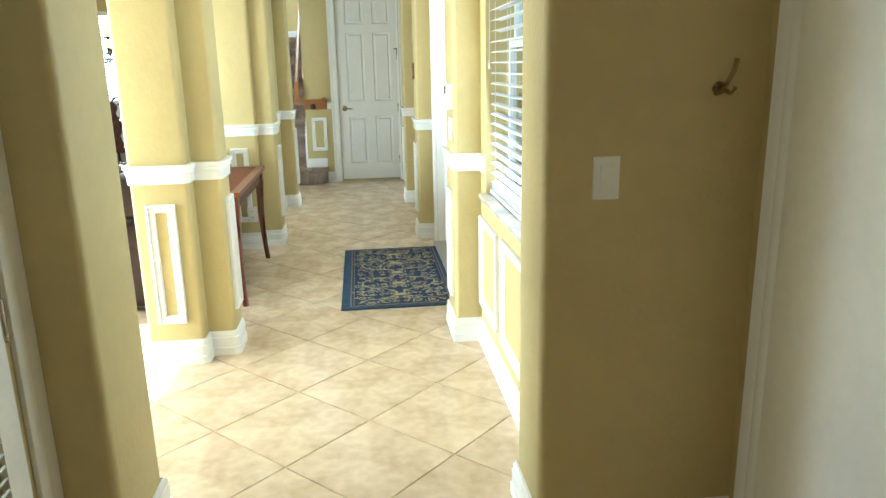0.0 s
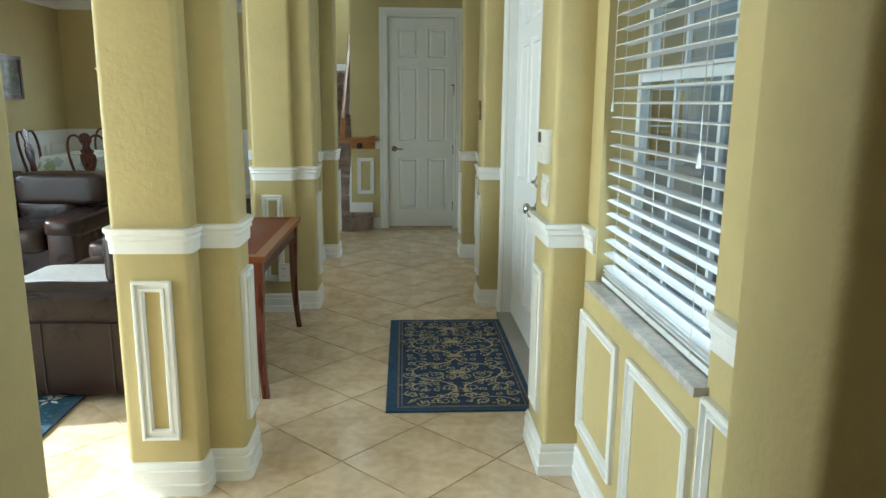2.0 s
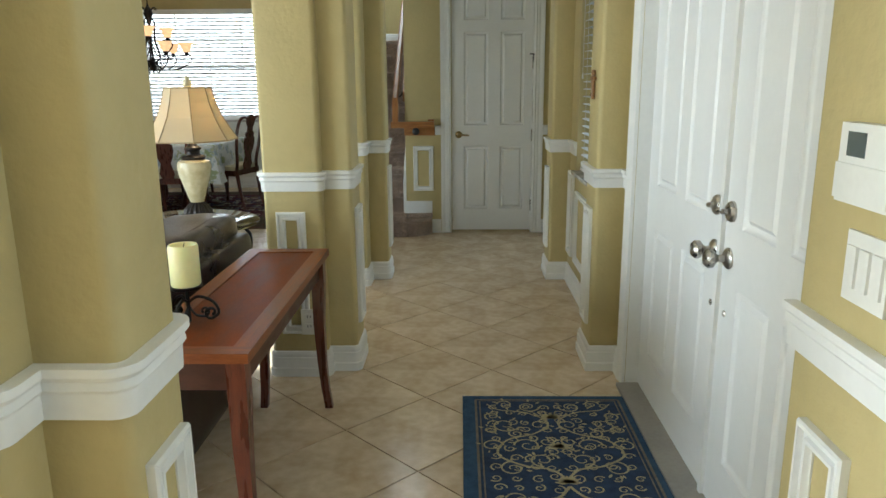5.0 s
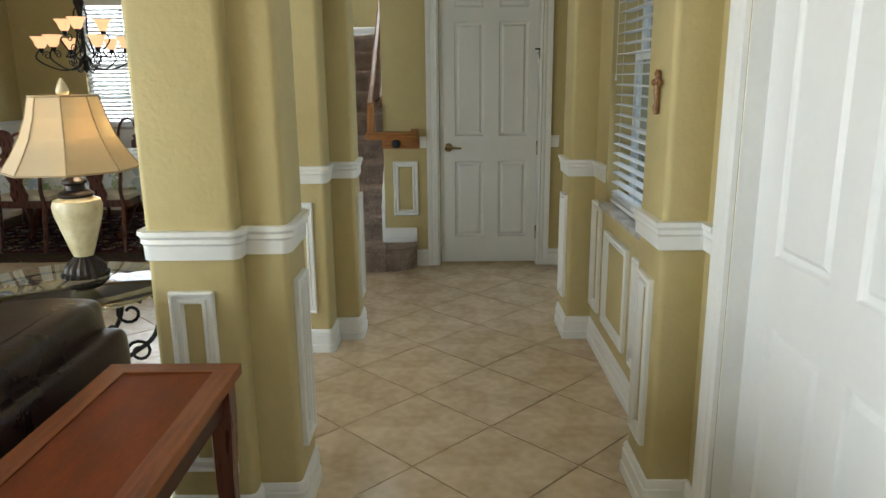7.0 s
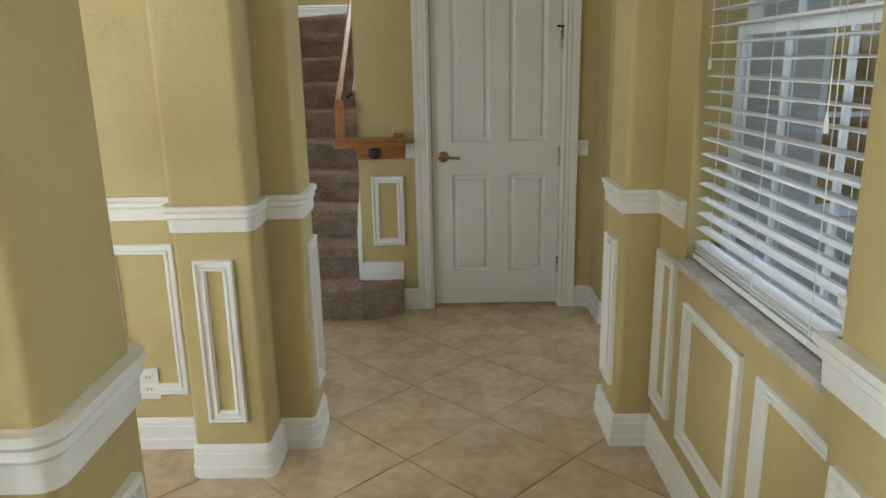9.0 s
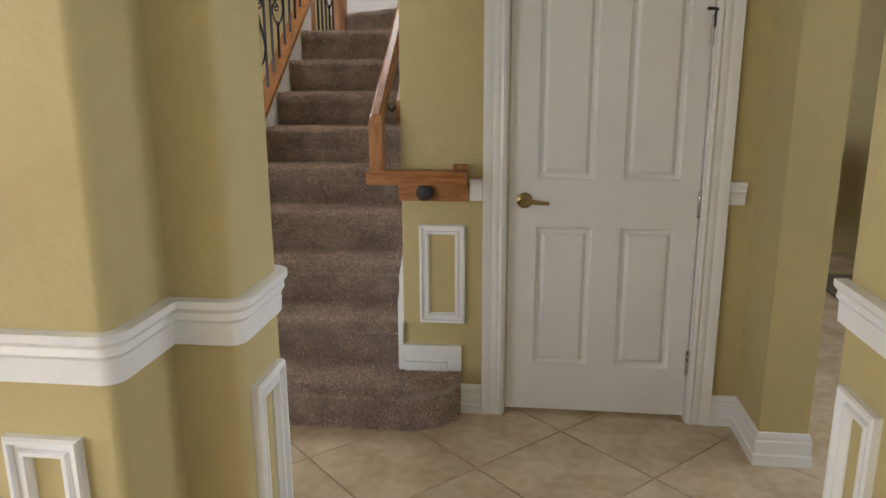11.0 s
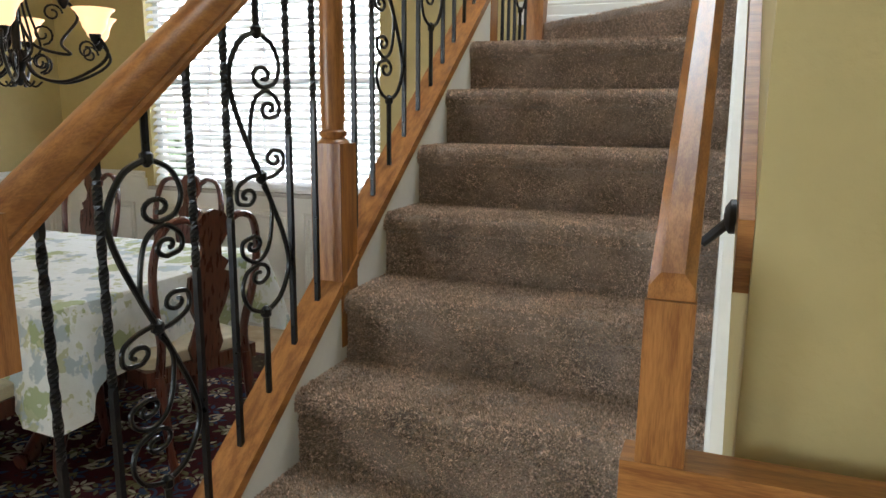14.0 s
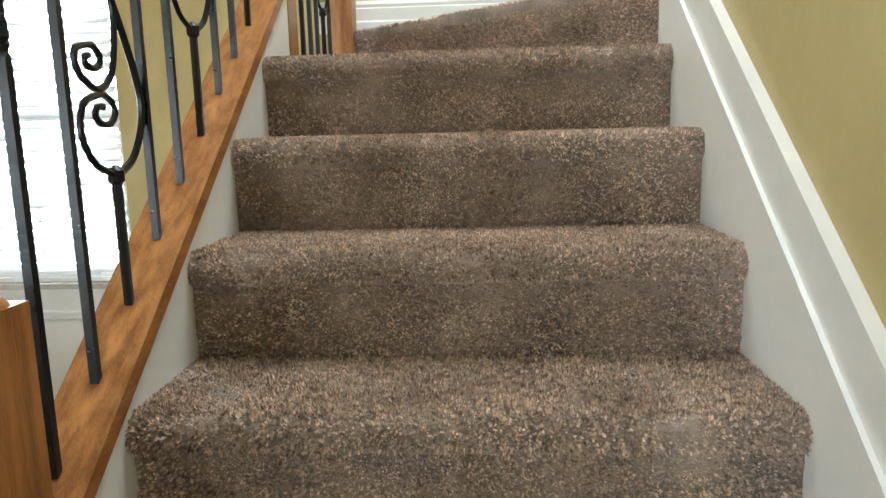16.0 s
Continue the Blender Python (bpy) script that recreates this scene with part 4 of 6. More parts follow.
n1 = newel(8.972, 0, 1.045, 1.275, 1.37)
turned([(0.030, 0.42), (0.034, 0.46), (0.036, 0.60), (0.033, 0.80), (0.028, 0.93), (0.026, 0.955), (0.034, 0.965), (0.034, 0.98), (0.027, 0.99), (0.030, 1.01), (0.040, 1.02), (0.042, 1.036)], 8.942, 0, n1)
part("base_block", boxed(XB - 0.045, XB + 0.045, 8.897, 8.987, 0.0, 0.425, 0.006), OAK, n1)
n2 = newel(10.0, 0, nose_line(10.0) - 0.17, 1.335, 1.335, cap=False)
turned([(0.044, 0.0), (0.040, 0.006), (0.030, 0.014), (0.036, 0.022), (0.036, 0.030), (0.028, 0.036), (0.031, 0.06), (0.033, 0.20), (0.030, 0.36), (0.025, 0.50), (0.024, 0.56)], 10.0, 1.335, n2)
newel(11.27, 0, nose_line(11.27) - 0.20, 3.05, 3.05, cap=False)
part("newel_post", boxed(XB - 0.0, XB + 0.085, 11.95, 12.045, NSTEP * RISE, 3.0, 0.006), OAK, balustrade, "square oak newel post")

for y0, y1 in ((8.975, 9.956), (10.044, 11.226)):
    bm = bmesh.new()
    slanted(bm, -1.581, -1.486, y0, y1, 0.013, 0.045)
    part("shoe_rail", soft(bm, 0.004), OAK_Y, balustrade, "sloping oak shoe rail")
bm = bmesh.new()
slanted(bm, -1.584, -1.483, 9.956, 10.044, 0.010, 0.040)
part("shoe_rail", soft(bm, 0.004), OAK_Y, balustrade)


def handrail(bm, y0, y1, x, base):
    """A moulded handrail along the pitch, with plumb ends."""
    sec = [(-0.022, 0.0), (-0.026, 0.012), (-0.022, 0.020), (-0.032, 0.030), (-0.034, 0.048), (-0.026, 0.064), (-0.010, 0.072), (0.010, 0.072), (0.026, 0.064), (0.034, 0.048), (0.032, 0.030), (0.022, 0.020), (0.026, 0.012), (0.022, 0.0)]
    ends = [[bm.verts.new((x + u, y, nose_line(y) + base + w * 1.25)) for u, w in sec] for y in (y0, y1)]
    for k in range(len(sec)):
        bm.faces.new((ends[0][k], ends[0][(k + 1) % len(sec)], ends[1][(k + 1) % len(sec)], ends[1][k]))
    bm.faces.new(ends[0])
    bm.faces.new(ends[1][::-1])


RB = 0.965
bm = bmesh.new()
handrail(bm, 8.974, 11.226, XB, RB)
part("handrail", bm, OAK_Y, balustrade, "moulded oak handrail")


def bar_mesh(h, twist0=0.56, twist1=0.96):
    """A square iron bar with a twisted stretch."""
    bm = bmesh.new()
    rings, n = [], 110
    for i in range(n + 1):
        z = h * i / n
        u = min(1, max(0, (i / n - twist0) / (twist1 - twist0)))
        w0 = u * math.tau * 9
        rings.append([bm.verts.new((0.0085 * math.cos(w0 + math.tau * (k + 0.5) / 4), 0.0085 * math.sin(w0 + math.tau * (k + 0.5) / 4), z)) for k in range(4)])
    for p, q in zip(rings, rings[1:]):
        for k in range(4):
            bm.faces.new((p[k], p[(k + 1) % 4], q[(k + 1) % 4], q[k]))
    bm.faces.new(rings[-1])
    bm.faces.new(rings[0][::-1])
    return mesh_of("baluster", bm, IRON)


def curl(cx, cz, r0, a0, turns, sgn, n=16):
    """A spiral that winds in on a centre, from radius r0 at angle a0 (degrees)."""
    pts = []
    for i in range(n + 1):
        u = i / n
        r = r0 * (1 - 0.72 * u)
        w = radians(a0) + sgn * math.tau * turns * u
        pts.append((0, cx + r * math.cos(w), cz + r * math.sin(w)))
    return pts


def smooth_line(pts, n=8):
    out = []
    P = [Vector(pts[0]), *[Vector(p) for p in pts], Vector(pts[-1])]
    for i in range(1, len(P) - 2):
        a, b, c, d = P[i - 1], P[i], P[i + 1], P[i + 2]
        for k in range(n):
            t = k / n
            out.append(0.5 * ((2 * b) + (c - a) * t + (2 * a - 5 * b + 4 * c - d) * t * t + (3 * b - a - 3 * c + d) * t ** 3))
    out.append(P[-2])
    return out


def scroll_meshes(h):
    """A scrolled iron baluster in pieces: stems, collars and a pair of S scrolls with curled ends, alike when turned half round."""
    mid, half, wide = h * 0.50 + 0.05, 0.315, 1.65
    out = []
    for a, b in ((0, mid - half), (mid + half, h)):
        bm = bmesh.new()
        tube(bm, [(0, 0, a), (0, 0, b)], 0.0075, 6)
        out.append(("stem", mesh_of("stem", bm, IRON)))
    for z in (mid - half, mid, mid + half):
        bm = bmesh.new()
        lathe(bm, [(0.004, z - 0.016), (0.0125, z - 0.008), (0.0125, z + 0.008), (0.004, z + 0.016)], 8)
        out.append(("collar", mesh_of("collar", bm, IRON)))
    for s in (1, -1):
        def q(pts):
            return [(0, s * y * wide, mid + s * z) for _, y, z in pts]
        bm = bmesh.new()
        long_s = smooth_line([(0, 0, half), (0, -0.036, half - 0.025), (0, -0.060, half - 0.09), (0, -0.052, half - 0.16), (0, -0.022, 0.06), (0, 0.0, 0.0)])
        tube(bm, q(long_s), 0.0062, 6)
        back = smooth_line([(0, 0, half), (0, 0.034, half - 0.022), (0, 0.050, half - 0.065), (0, 0.040, half - 0.105), (0, 0.012, half - 0.118)])
        tail = curl(0.012, half - 0.092, 0.026, -90, 1.05, -1)
        tube(bm, q(back + tail[1:]), 0.0052, 6)
        low = smooth_line([(0, -0.004, 0.02), (0, -0.022, 0.07), (0, -0.012, half - 0.155), (0, 0.016, half - 0.125), (0, 0.044, half - 0.145), (0, 0.046, half - 0.175), (0, 0.022, half - 0.185)])
        tail = curl(0.024, half - 0.165, 0.020, -95, 0.9, -1)
        tube(bm, q(low + tail[1:]), 0.0052, 6)
        small = smooth_line([(0, 0.004, -0.006), (0, 0.030, 0.0), (0, 0.052, 0.018), (0, 0.052, 0.050), (0, 0.030, 0.058)])
        tail = curl(0.033, 0.038, 0.020, 100, 0.9, 1)
        tube(bm, q(small + tail[1:]), 0.0050, 6)
        out.append(("scroll", mesh_of("scroll", bm, IRON)))
    return out


def baluster(scrolled, m):
    """One bar, or one scrolled baluster with its pieces under the lower stem."""
    if not scrolled:
        return share("baluster", BAR, balustrade, m)
    stem = share("scroll_baluster", SCROLL[0][1], balustrade, m)
    for name, mesh in SCROLL[1:]:
        share(name, mesh, stem)
    return stem


BAR, SCROLL = bar_mesh(RB - 0.04), scroll_meshes(RB - 0.04)
for k in range(8):
    y = 9.330 + (k - 2) * 0.1145
    baluster(k % 3 == 2, pose(XB, y, nose_line(y) + 0.043))
for k in range(10):
    y = 10.118 + k * 0.113
    baluster(k % 3 == 2, pose(XB, y, nose_line(y) + 0.043))
for k in range(6):
    y = 11.37 + k * 0.097
    baluster(k == 4, pose(XB + 0.02, y, NSTEP * RISE + 0.02))
part("shoe_rail", boxed(XB - 0.03, XB + 0.065, 11.314, 11.95, NSTEP * RISE - 0.02, NSTEP * RISE + 0.024, 0.004), OAK_Y, balustrade)

# ---- wall handrail on the closed side ----
wallrail = thing("wall_handrail", "oak wall handrail with a return along the wall end", "handrail")
bm = bmesh.new()
box(bm, -0.652, -0.262, 9.080, 9.135, 0.985, 1.040)
part("lower_rail", soft(bm, 0.010, 3), OAK_X, wallrail)
part("backing_board", boxed(-0.538, -0.258, 9.156, 9.1795, 0.912, 0.982, 0.003), OAK_X, wallrail)
bm = bmesh.new()
box(bm, -0.318, -0.262, 9.13, 9.1795, 0.985, 1.058)
part("return_block", soft(bm, 0.012, 3), OAK, wallrail)
bm = bmesh.new()
lathe(bm, [(0.033, 9.155), (0.033, 9.138), (0.024, 9.130), (0.0, 9.128)], 24, -0.432, 0.948, "y")
part("bracket", bm, BLACK, wallrail, "round black bracket")
bm = bmesh.new()
box(bm, -0.636, -0.584, 9.082, 9.134, 1.036, 1.225)
part("riser_piece", soft(bm, 0.010, 3), OAK, wallrail)
bm = bmesh.new()
v = []
for y in (9.09, 11.05):
    z = 1.20 + (y - 9.10) * RISE / GOING
    v.append([bm.verts.new((x, y, z + o)) for x, o in ((-0.634, 0.0), (-0.586, 0.0), (-0.586, 0.045), (-0.598, 0.062), (-0.622, 0.062), (-0.634, 0.045))])
for k in range(6):
    bm.faces.new((v[0][k], v[0][(k + 1) % 6], v[1][(k + 1) % 6], v[1][k]))
bm.faces.new(v[0][::-1])
bm.faces.new(v[1])
part("upper_rail", soft(bm, 0.008, 2), OAK_Y, wallrail)
bm = bmesh.new()
v = []
for y in (9.19, 11.05):
    z = 1.17 + (y - 9.10) * RISE / GOING
    v.append([bm.verts.new((x, y, z + o)) for x, o in ((-0.548, -0.02), (-0.5305, -0.02), (-0.5305, 0.065), (-0.548, 0.065))])
for k in range(4):
    bm.faces.new((v[0][k], v[0][(k + 1) % 4], v[1][(k + 1) % 4], v[1][k]))
bm.faces.new(v[0][::-1])
bm.faces.new(v[1])
part("backing_board", soft(bm, 0.003), OAK_X, wallrail)
for y in (9.285, 10.5):
    z = 1.155 + (y - 9.10) * RISE / GOING
    bm = bmesh.new()
    tube(bm, [(-0.55, y, z), (-0.585, y, z - 0.035), (-0.602, y, z - 0.02), (-0.612, y, z + 0.047)], 0.007, 8)
    lathe(bm, [(0.022, -0.549), (0.022, -0.556), (0.012, -0.562), (0.0, -0.563)], 16, y, z, "x")
    part("bracket", bm, BLACK, wallrail, "black metal rail bracket")

# ---- shared shapes for furniture ----
def cushion(bm, x0, x1, y0, y1, z0, z1, e=0.32, n=20, wrinkle=0.006, seed=0.0):
    """A stuffed, rounded block with creased sides."""
    c, h = Vector(((x0 + x1) / 2, (y0 + y1) / 2, (z0 + z1) / 2)), Vector(((x1 - x0) / 2, (y1 - y0) / 2, (z1 - z0) / 2))

    def pw(v):
        return math.copysign(abs(v) ** e, v)

    rings = []
    for i in range(1, n):
        a = math.pi * (i / n - 0.5)
        ring = []
        for k in range(2 * n):
            w = math.tau * k / (2 * n)
            p = Vector((pw(math.cos(a)) * pw(math.cos(w)) * h.x, pw(math.cos(a)) * pw(math.sin(w)) * h.y, pw(math.sin(a)) * h.z))
            d = wrinkle * noise.noise((c + p) * 9 + Vector((seed, 0, 0))) + wrinkle * 0.5 * noise.noise((c + p) * Vector((22, 22, 9)).x)
            ring.append(bm.verts.new(c + p * (1 + d / max(0.05, p.length))))
        rings.append(ring)
    for a, b in zip(rings, rings[1:]):
        for k in range(2 * n):
            bm.faces.new((a[k], a[(k + 1) % (2 * n)], b[(k + 1) % (2 * n)], b[k]))
    bm.faces.new(rings[0][::-1])
    bm.faces.new(rings[-1])


def ribbon(bm, pts, widths, z):
    """A flat band on a level surface."""
    rows = []
    for i, p in enumerate(pts):
        p = Vector(p)
        d = Vector(pts[min(i + 1, len(pts) - 1)]) - Vector(pts[max(i - 1, 0)])
        d = d.normalized() if d.length > 1e-9 else Vector((1, 0))
        s = Vector((-d.y, d.x)) * (widths if isinstance(widths, float) else widths[i]) / 2
        rows.append((bm.verts.new((p.x + s.x, p.y + s.y, z)), bm.verts.new((p.x - s.x, p.y - s.y, z))))
    for a, b in zip(rows, rows[1:]):
        bm.faces.new((a[0], b[0], b[1], a[1]))


def pile_rug(name, x0, x1, y0, y1, mat, label, z=0.0, thick=0.010):
    rug = thing(name, label, "rug", pose((x0 + x1) / 2, (y0 + y1) / 2, z))
    w, h = (x1 - x0) / 2, (y1 - y0) / 2
    part("rug_base", boxed(-w, w, -h, h, 0.0008, thick, 0.003), mat, rug)
    return rug, w, h


# ---- entry rug ----
NAVY = material("navy rug pile", (0.035, 0.055, 0.105), 0.95, vary=0.25, scale=25, fine=300, bump=0.6, bump_scale=350, spec=0.1)
BLUEBAND = material("slate blue rug border", (0.045, 0.085, 0.15), 0.95, vary=0.2, scale=25, fine=300, bump=0.6, bump_scale=350, spec=0.1)
TAN = material("tan rug yarn", (0.40, 0.345, 0.215), 0.95, vary=0.2, scale=40, fine=300, bump=0.6, bump_scale=350, spec=0.1)
TAUPE = material("taupe rug yarn", (0.19, 0.16, 0.13), 0.95, vary=0.2, scale=40, bump=0.6, bump_scale=350, spec=0.1)
mat_rug, w, h = pile_rug("entry_rug", -0.022, 0.728, 4.117, 5.56, BLUEBAND, "navy entry rug with tan scrolls by the front door")
part("field", boxed(-w + 0.055, w - 0.055, -h + 0.03, h - 0.03, 0.0095, 0.0108, 0), NAVY, mat_rug, "navy field with scrolls")
bm = bmesh.new()
for o, wd in ((0.058, 0.010), (0.076, 0.006)):
    c = [(-w + o, -h + o * 0.7), (w - o, -h + o * 0.7), (w - o, h - o * 0.7), (-w + o, h - o * 0.7)]
    for i in range(4):
        ribbon(bm, [c[i], c[(i + 1) % 4]], wd, 0.0112)
part("border_line", bm, TAUPE, mat_rug)


def flat_curl(cx, cy, r, a0, turns, sgn, n=22):
    return [(cx + r * (1 - 0.8 * i / n) * math.cos(radians(a0) + sgn * math.tau * turns * i / n), cy + r * (1 - 0.8 * i / n) * math.sin(radians(a0) + sgn * math.tau * turns * i / n)) for i in range(n + 1)]


def leaf_shape(bm, x, y, a, s, z):
    pts = [(x + s * u * math.cos(a), y + s * u * math.sin(a)) for u in (0, 0.25, 0.5, 0.75, 1.0)]
    ribbon(bm, pts, [0.002, s * 0.34, s * 0.45, s * 0.28, 0.001], z)


rng = random.Random(5)
bm = bmesh.new()
fw, fh = w - 0.095, h - 0.075
for my in (-1, 1):
    for mx in (-1, 1):
        def put(pts, wd):
            n = len(pts)
            ribbon(bm, [(mx * x, my * y) for x, y in pts], [wd * (1 - 0.5 * i / n) for i in range(n)], 0.0115 + 0.0001 * rng.random())
        vine = [(0.0, 0.02), (0.05, 0.09), (0.15, 0.12), (0.24, 0.20), (0.20, 0.31), (0.08, 0.37), (0.02, 0.46), (0.10, 0.55), (0.22, 0.58), (fw - 0.01, fh - 0.01)]
        put([tuple(v)[:2] for v in smooth_line([(x, y, 0) for x, y in vine], 10)], 0.012)
        for i in range(4):
            for j in range(9):
                x, y = 0.035 + i * 0.072 + rng.uniform(-0.012, 0.012), 0.035 + j * 0.072 + rng.uniform(-0.012, 0.012)
                if x < fw and y < fh:
                    put(flat_curl(x, y, rng.uniform(0.018, 0.028), rng.uniform(0, 360), 1.2, rng.choice((-1, 1)), 14), 0.0075)
        for cx, cy, r, a0, sg in ((0.075, 0.16, 0.05, -90, 1), (0.19, 0.10, 0.05, 90, -1), (0.26, 0.27, 0.045, 180, -1), (0.12, 0.27, 0.055, 0, 1), (0.06, 0.44, 0.045, -90, -1), (0.20, 0.44, 0.06, 200, 1), (0.25, 0.52, 0.035, -60, 1), (0.09, 0.61, 0.05, 180, 1), (0.04, 0.55, 0.03, 0, -1), (0.19, 0.635, 0.035, 0, 1), (0.045, 0.30, 0.035, 90, 1), (0.16, 0.365, 0.03, 30, -1), (0.265, 0.40, 0.03, 90, 1), (0.03, 0.22, 0.03, 0, 1)):
            put(flat_curl(cx, cy, r, a0, 1.35, sg), 0.0085)
            for _ in range(3):
                a = rng.uniform(0, math.tau)
                x, y = cx + r * 0.95 * math.cos(a), cy + r * 0.95 * math.sin(a)
                leaf_shape(bm, mx * x, my * y, a if mx > 0 else math.pi - a, rng.uniform(0.018, 0.030), 0.0117 + 0.0001 * rng.random())
for y in (-0.5, -0.25, 0.0, 0.25, 0.5):
    for k in range(7):
        a = radians(90 + (k - 3) * 28)
        leaf_shape(bm, 0, y, a, 0.05, 0.0119)
part("scroll_pattern", bm, TAN, mat_rug, "tan scroll and leaf pattern")

# ---- console table ----
console = thing("console_table", "narrow cherry-stained wooden console table behind the sofa", "table")
X0, X1, Y0, Y1 = -0.925, -0.588, 4.295, 5.492
EDGEWOOD = wood("cherry edge board", (0.27, 0.080, 0.022), (0.14, 0.037, 0.011), 0.34, (14, 1, 9), coat=0.05, spec=0.3)
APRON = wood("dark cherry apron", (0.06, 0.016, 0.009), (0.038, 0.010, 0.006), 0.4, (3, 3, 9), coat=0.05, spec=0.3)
ENDWOOD = wood("cherry end board", (0.27, 0.080, 0.022), (0.14, 0.037, 0.011), 0.34, (1, 14, 9), coat=0.05, spec=0.3)
for a, b in ((Y0, Y0 + 0.055), (Y1 - 0.055, Y1)):
    part("top_rail", boxed(X0, X1, a, b, 0.688, 0.716), ENDWOOD, console)
for a, b in ((X0, X0 + 0.055), (X1 - 0.055, X1)):
    part("top_rail", boxed(a, b, Y0 + 0.055, Y1 - 0.055, 0.688, 0.716), EDGEWOOD, console)
part("top_panel", boxed(X0 + 0.056, X1 - 0.056, Y0 + 0.056, Y1 - 0.056, 0.69, 0.7125, 0.002), wood("red-brown table panel", (0.20, 0.046, 0.010), (0.135, 0.028, 0.006), 0.5, (5, 1, 5), coat=0.0, spec=0.18), console, "red-brown inset panel")
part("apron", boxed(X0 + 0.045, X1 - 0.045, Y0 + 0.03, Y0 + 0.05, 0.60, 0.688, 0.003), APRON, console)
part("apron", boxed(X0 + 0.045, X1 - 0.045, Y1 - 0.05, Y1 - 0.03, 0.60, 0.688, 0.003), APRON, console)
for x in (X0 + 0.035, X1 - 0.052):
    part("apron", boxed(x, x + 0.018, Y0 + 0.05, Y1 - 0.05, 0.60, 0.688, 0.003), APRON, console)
for sx in (0, 1):
    for sy in (0, 1):
        bm = bmesh.new()
        rings = []
        cx, cy = (X0 + 0.042, X1 - 0.042)[sx], (Y0 + 0.042, Y1 - 0.042)[sy]
        ox, oy = (-1, 1)[sx], (-1, 1)[sy]
        for z, s, o in ((0.688, 0.026, 0.0), (0.58, 0.026, 0.0), (0.40, 0.022, -0.004), (0.22, 0.018, 0.0), (0.09, 0.016, 0.008), (0.0, 0.016, 0.018)):
            rings.append([bm.verts.new((cx + ox * o + a * s, cy + oy * o + b * s, z)) for a, b in ((-1, -1), (1, -1), (1, 1), (-1, 1))])
        for a, b in zip(rings, rings[1:]):
            for k in range(4):
                bm.faces.new((a[k], b[k], b[(k + 1) % 4], a[(k + 1) % 4]))
        bm.faces.new(rings[0])
        bm.faces.new(rings[-1][::-1])
        part("leg", soft(bm, 0.004), CHERRY, console, "tapered leg, slightly splayed at the foot")
for y in (4.62, 4.95, 5.28):
    bm = bmesh.new()
    lathe(bm, [(0.006, X1 - 0.035), (0.006, X1 - 0.030), (0.0, X1 - 0.029)], 10, y, 0.665, "x")
    part("screw_cap", bm, NICKEL, console, "small bright screw cap")

holder = thing("candle_holder", "black wrought-iron scroll candle holder on the console", "candle holder", pose(-0.835, 4.55, 0.716))
bm = bmesh.new()
lathe(bm, [(0.006, 0.0), (0.006, 0.10), (0.045, 0.106), (0.047, 0.113), (0.0, 0.112)], 20)
part("stem", bm, IRON, holder)
for k in range(3):
    a = math.tau * k / 3 + 0.4
    bm = bmesh.new()
    line = smooth_line([(0, 0.0, 0.06), (0, 0.03, 0.075), (0, 0.07, 0.055), (0, 0.085, 0.02), (0, 0.065, 0.004)]) + [Vector(p) for p in curl(0.064, 0.022, 0.020, -90, 1.0, -1)][1:]
    tube(bm, [(v.y * math.cos(a), v.y * math.sin(a), v.z) for v in line], 0.0048, 7)
    line = smooth_line([(0, 0.0, 0.05), (0, 0.02, 0.02), (0, 0.045, 0.012)]) + [Vector(p) for p in curl(0.044, 0.028, 0.016, -90, 0.9, 1)][1:]
    tube(bm, [(v.y * math.cos(a), v.y * math.sin(a), v.z) for v in line], 0.004, 7)
    part("scroll_foot", bm, IRON, holder)
WAX = material("pale yellow wax", (0.78, 0.76, 0.42), 0.45, vary=0.05, scale=8)
WAX.node_tree.nodes["Principled BSDF"].inputs["Subsurface Weight"].default_value = 0.3
candle = thing("candle", "thick pale yellow pillar candle on the iron holder", "candle", pose(-0.835, 4.55, 0.829))
bm = bmesh.new()
lathe(bm, [(0.0, 0.0), (0.040, 0.001), (0.043, 0.006), (0.043, 0.115), (0.040, 0.123), (0.034, 0.122), (0.028, 0.108), (0.0, 0.105)], 28)
part("wax", bm, WAX, candle)
bm = bmesh.new()
tube(bm, [(0, 0, 0.10), (0.002, 0, 0.118), (0.005, 0.001, 0.126)], 0.0012, 6)
part("wick", bm, BLACK, candle, "burnt wick")


# ---- leather sofas ----
STITCH = material("dark leather seam", (0.018, 0.010, 0.008), 0.6, vary=0.2)


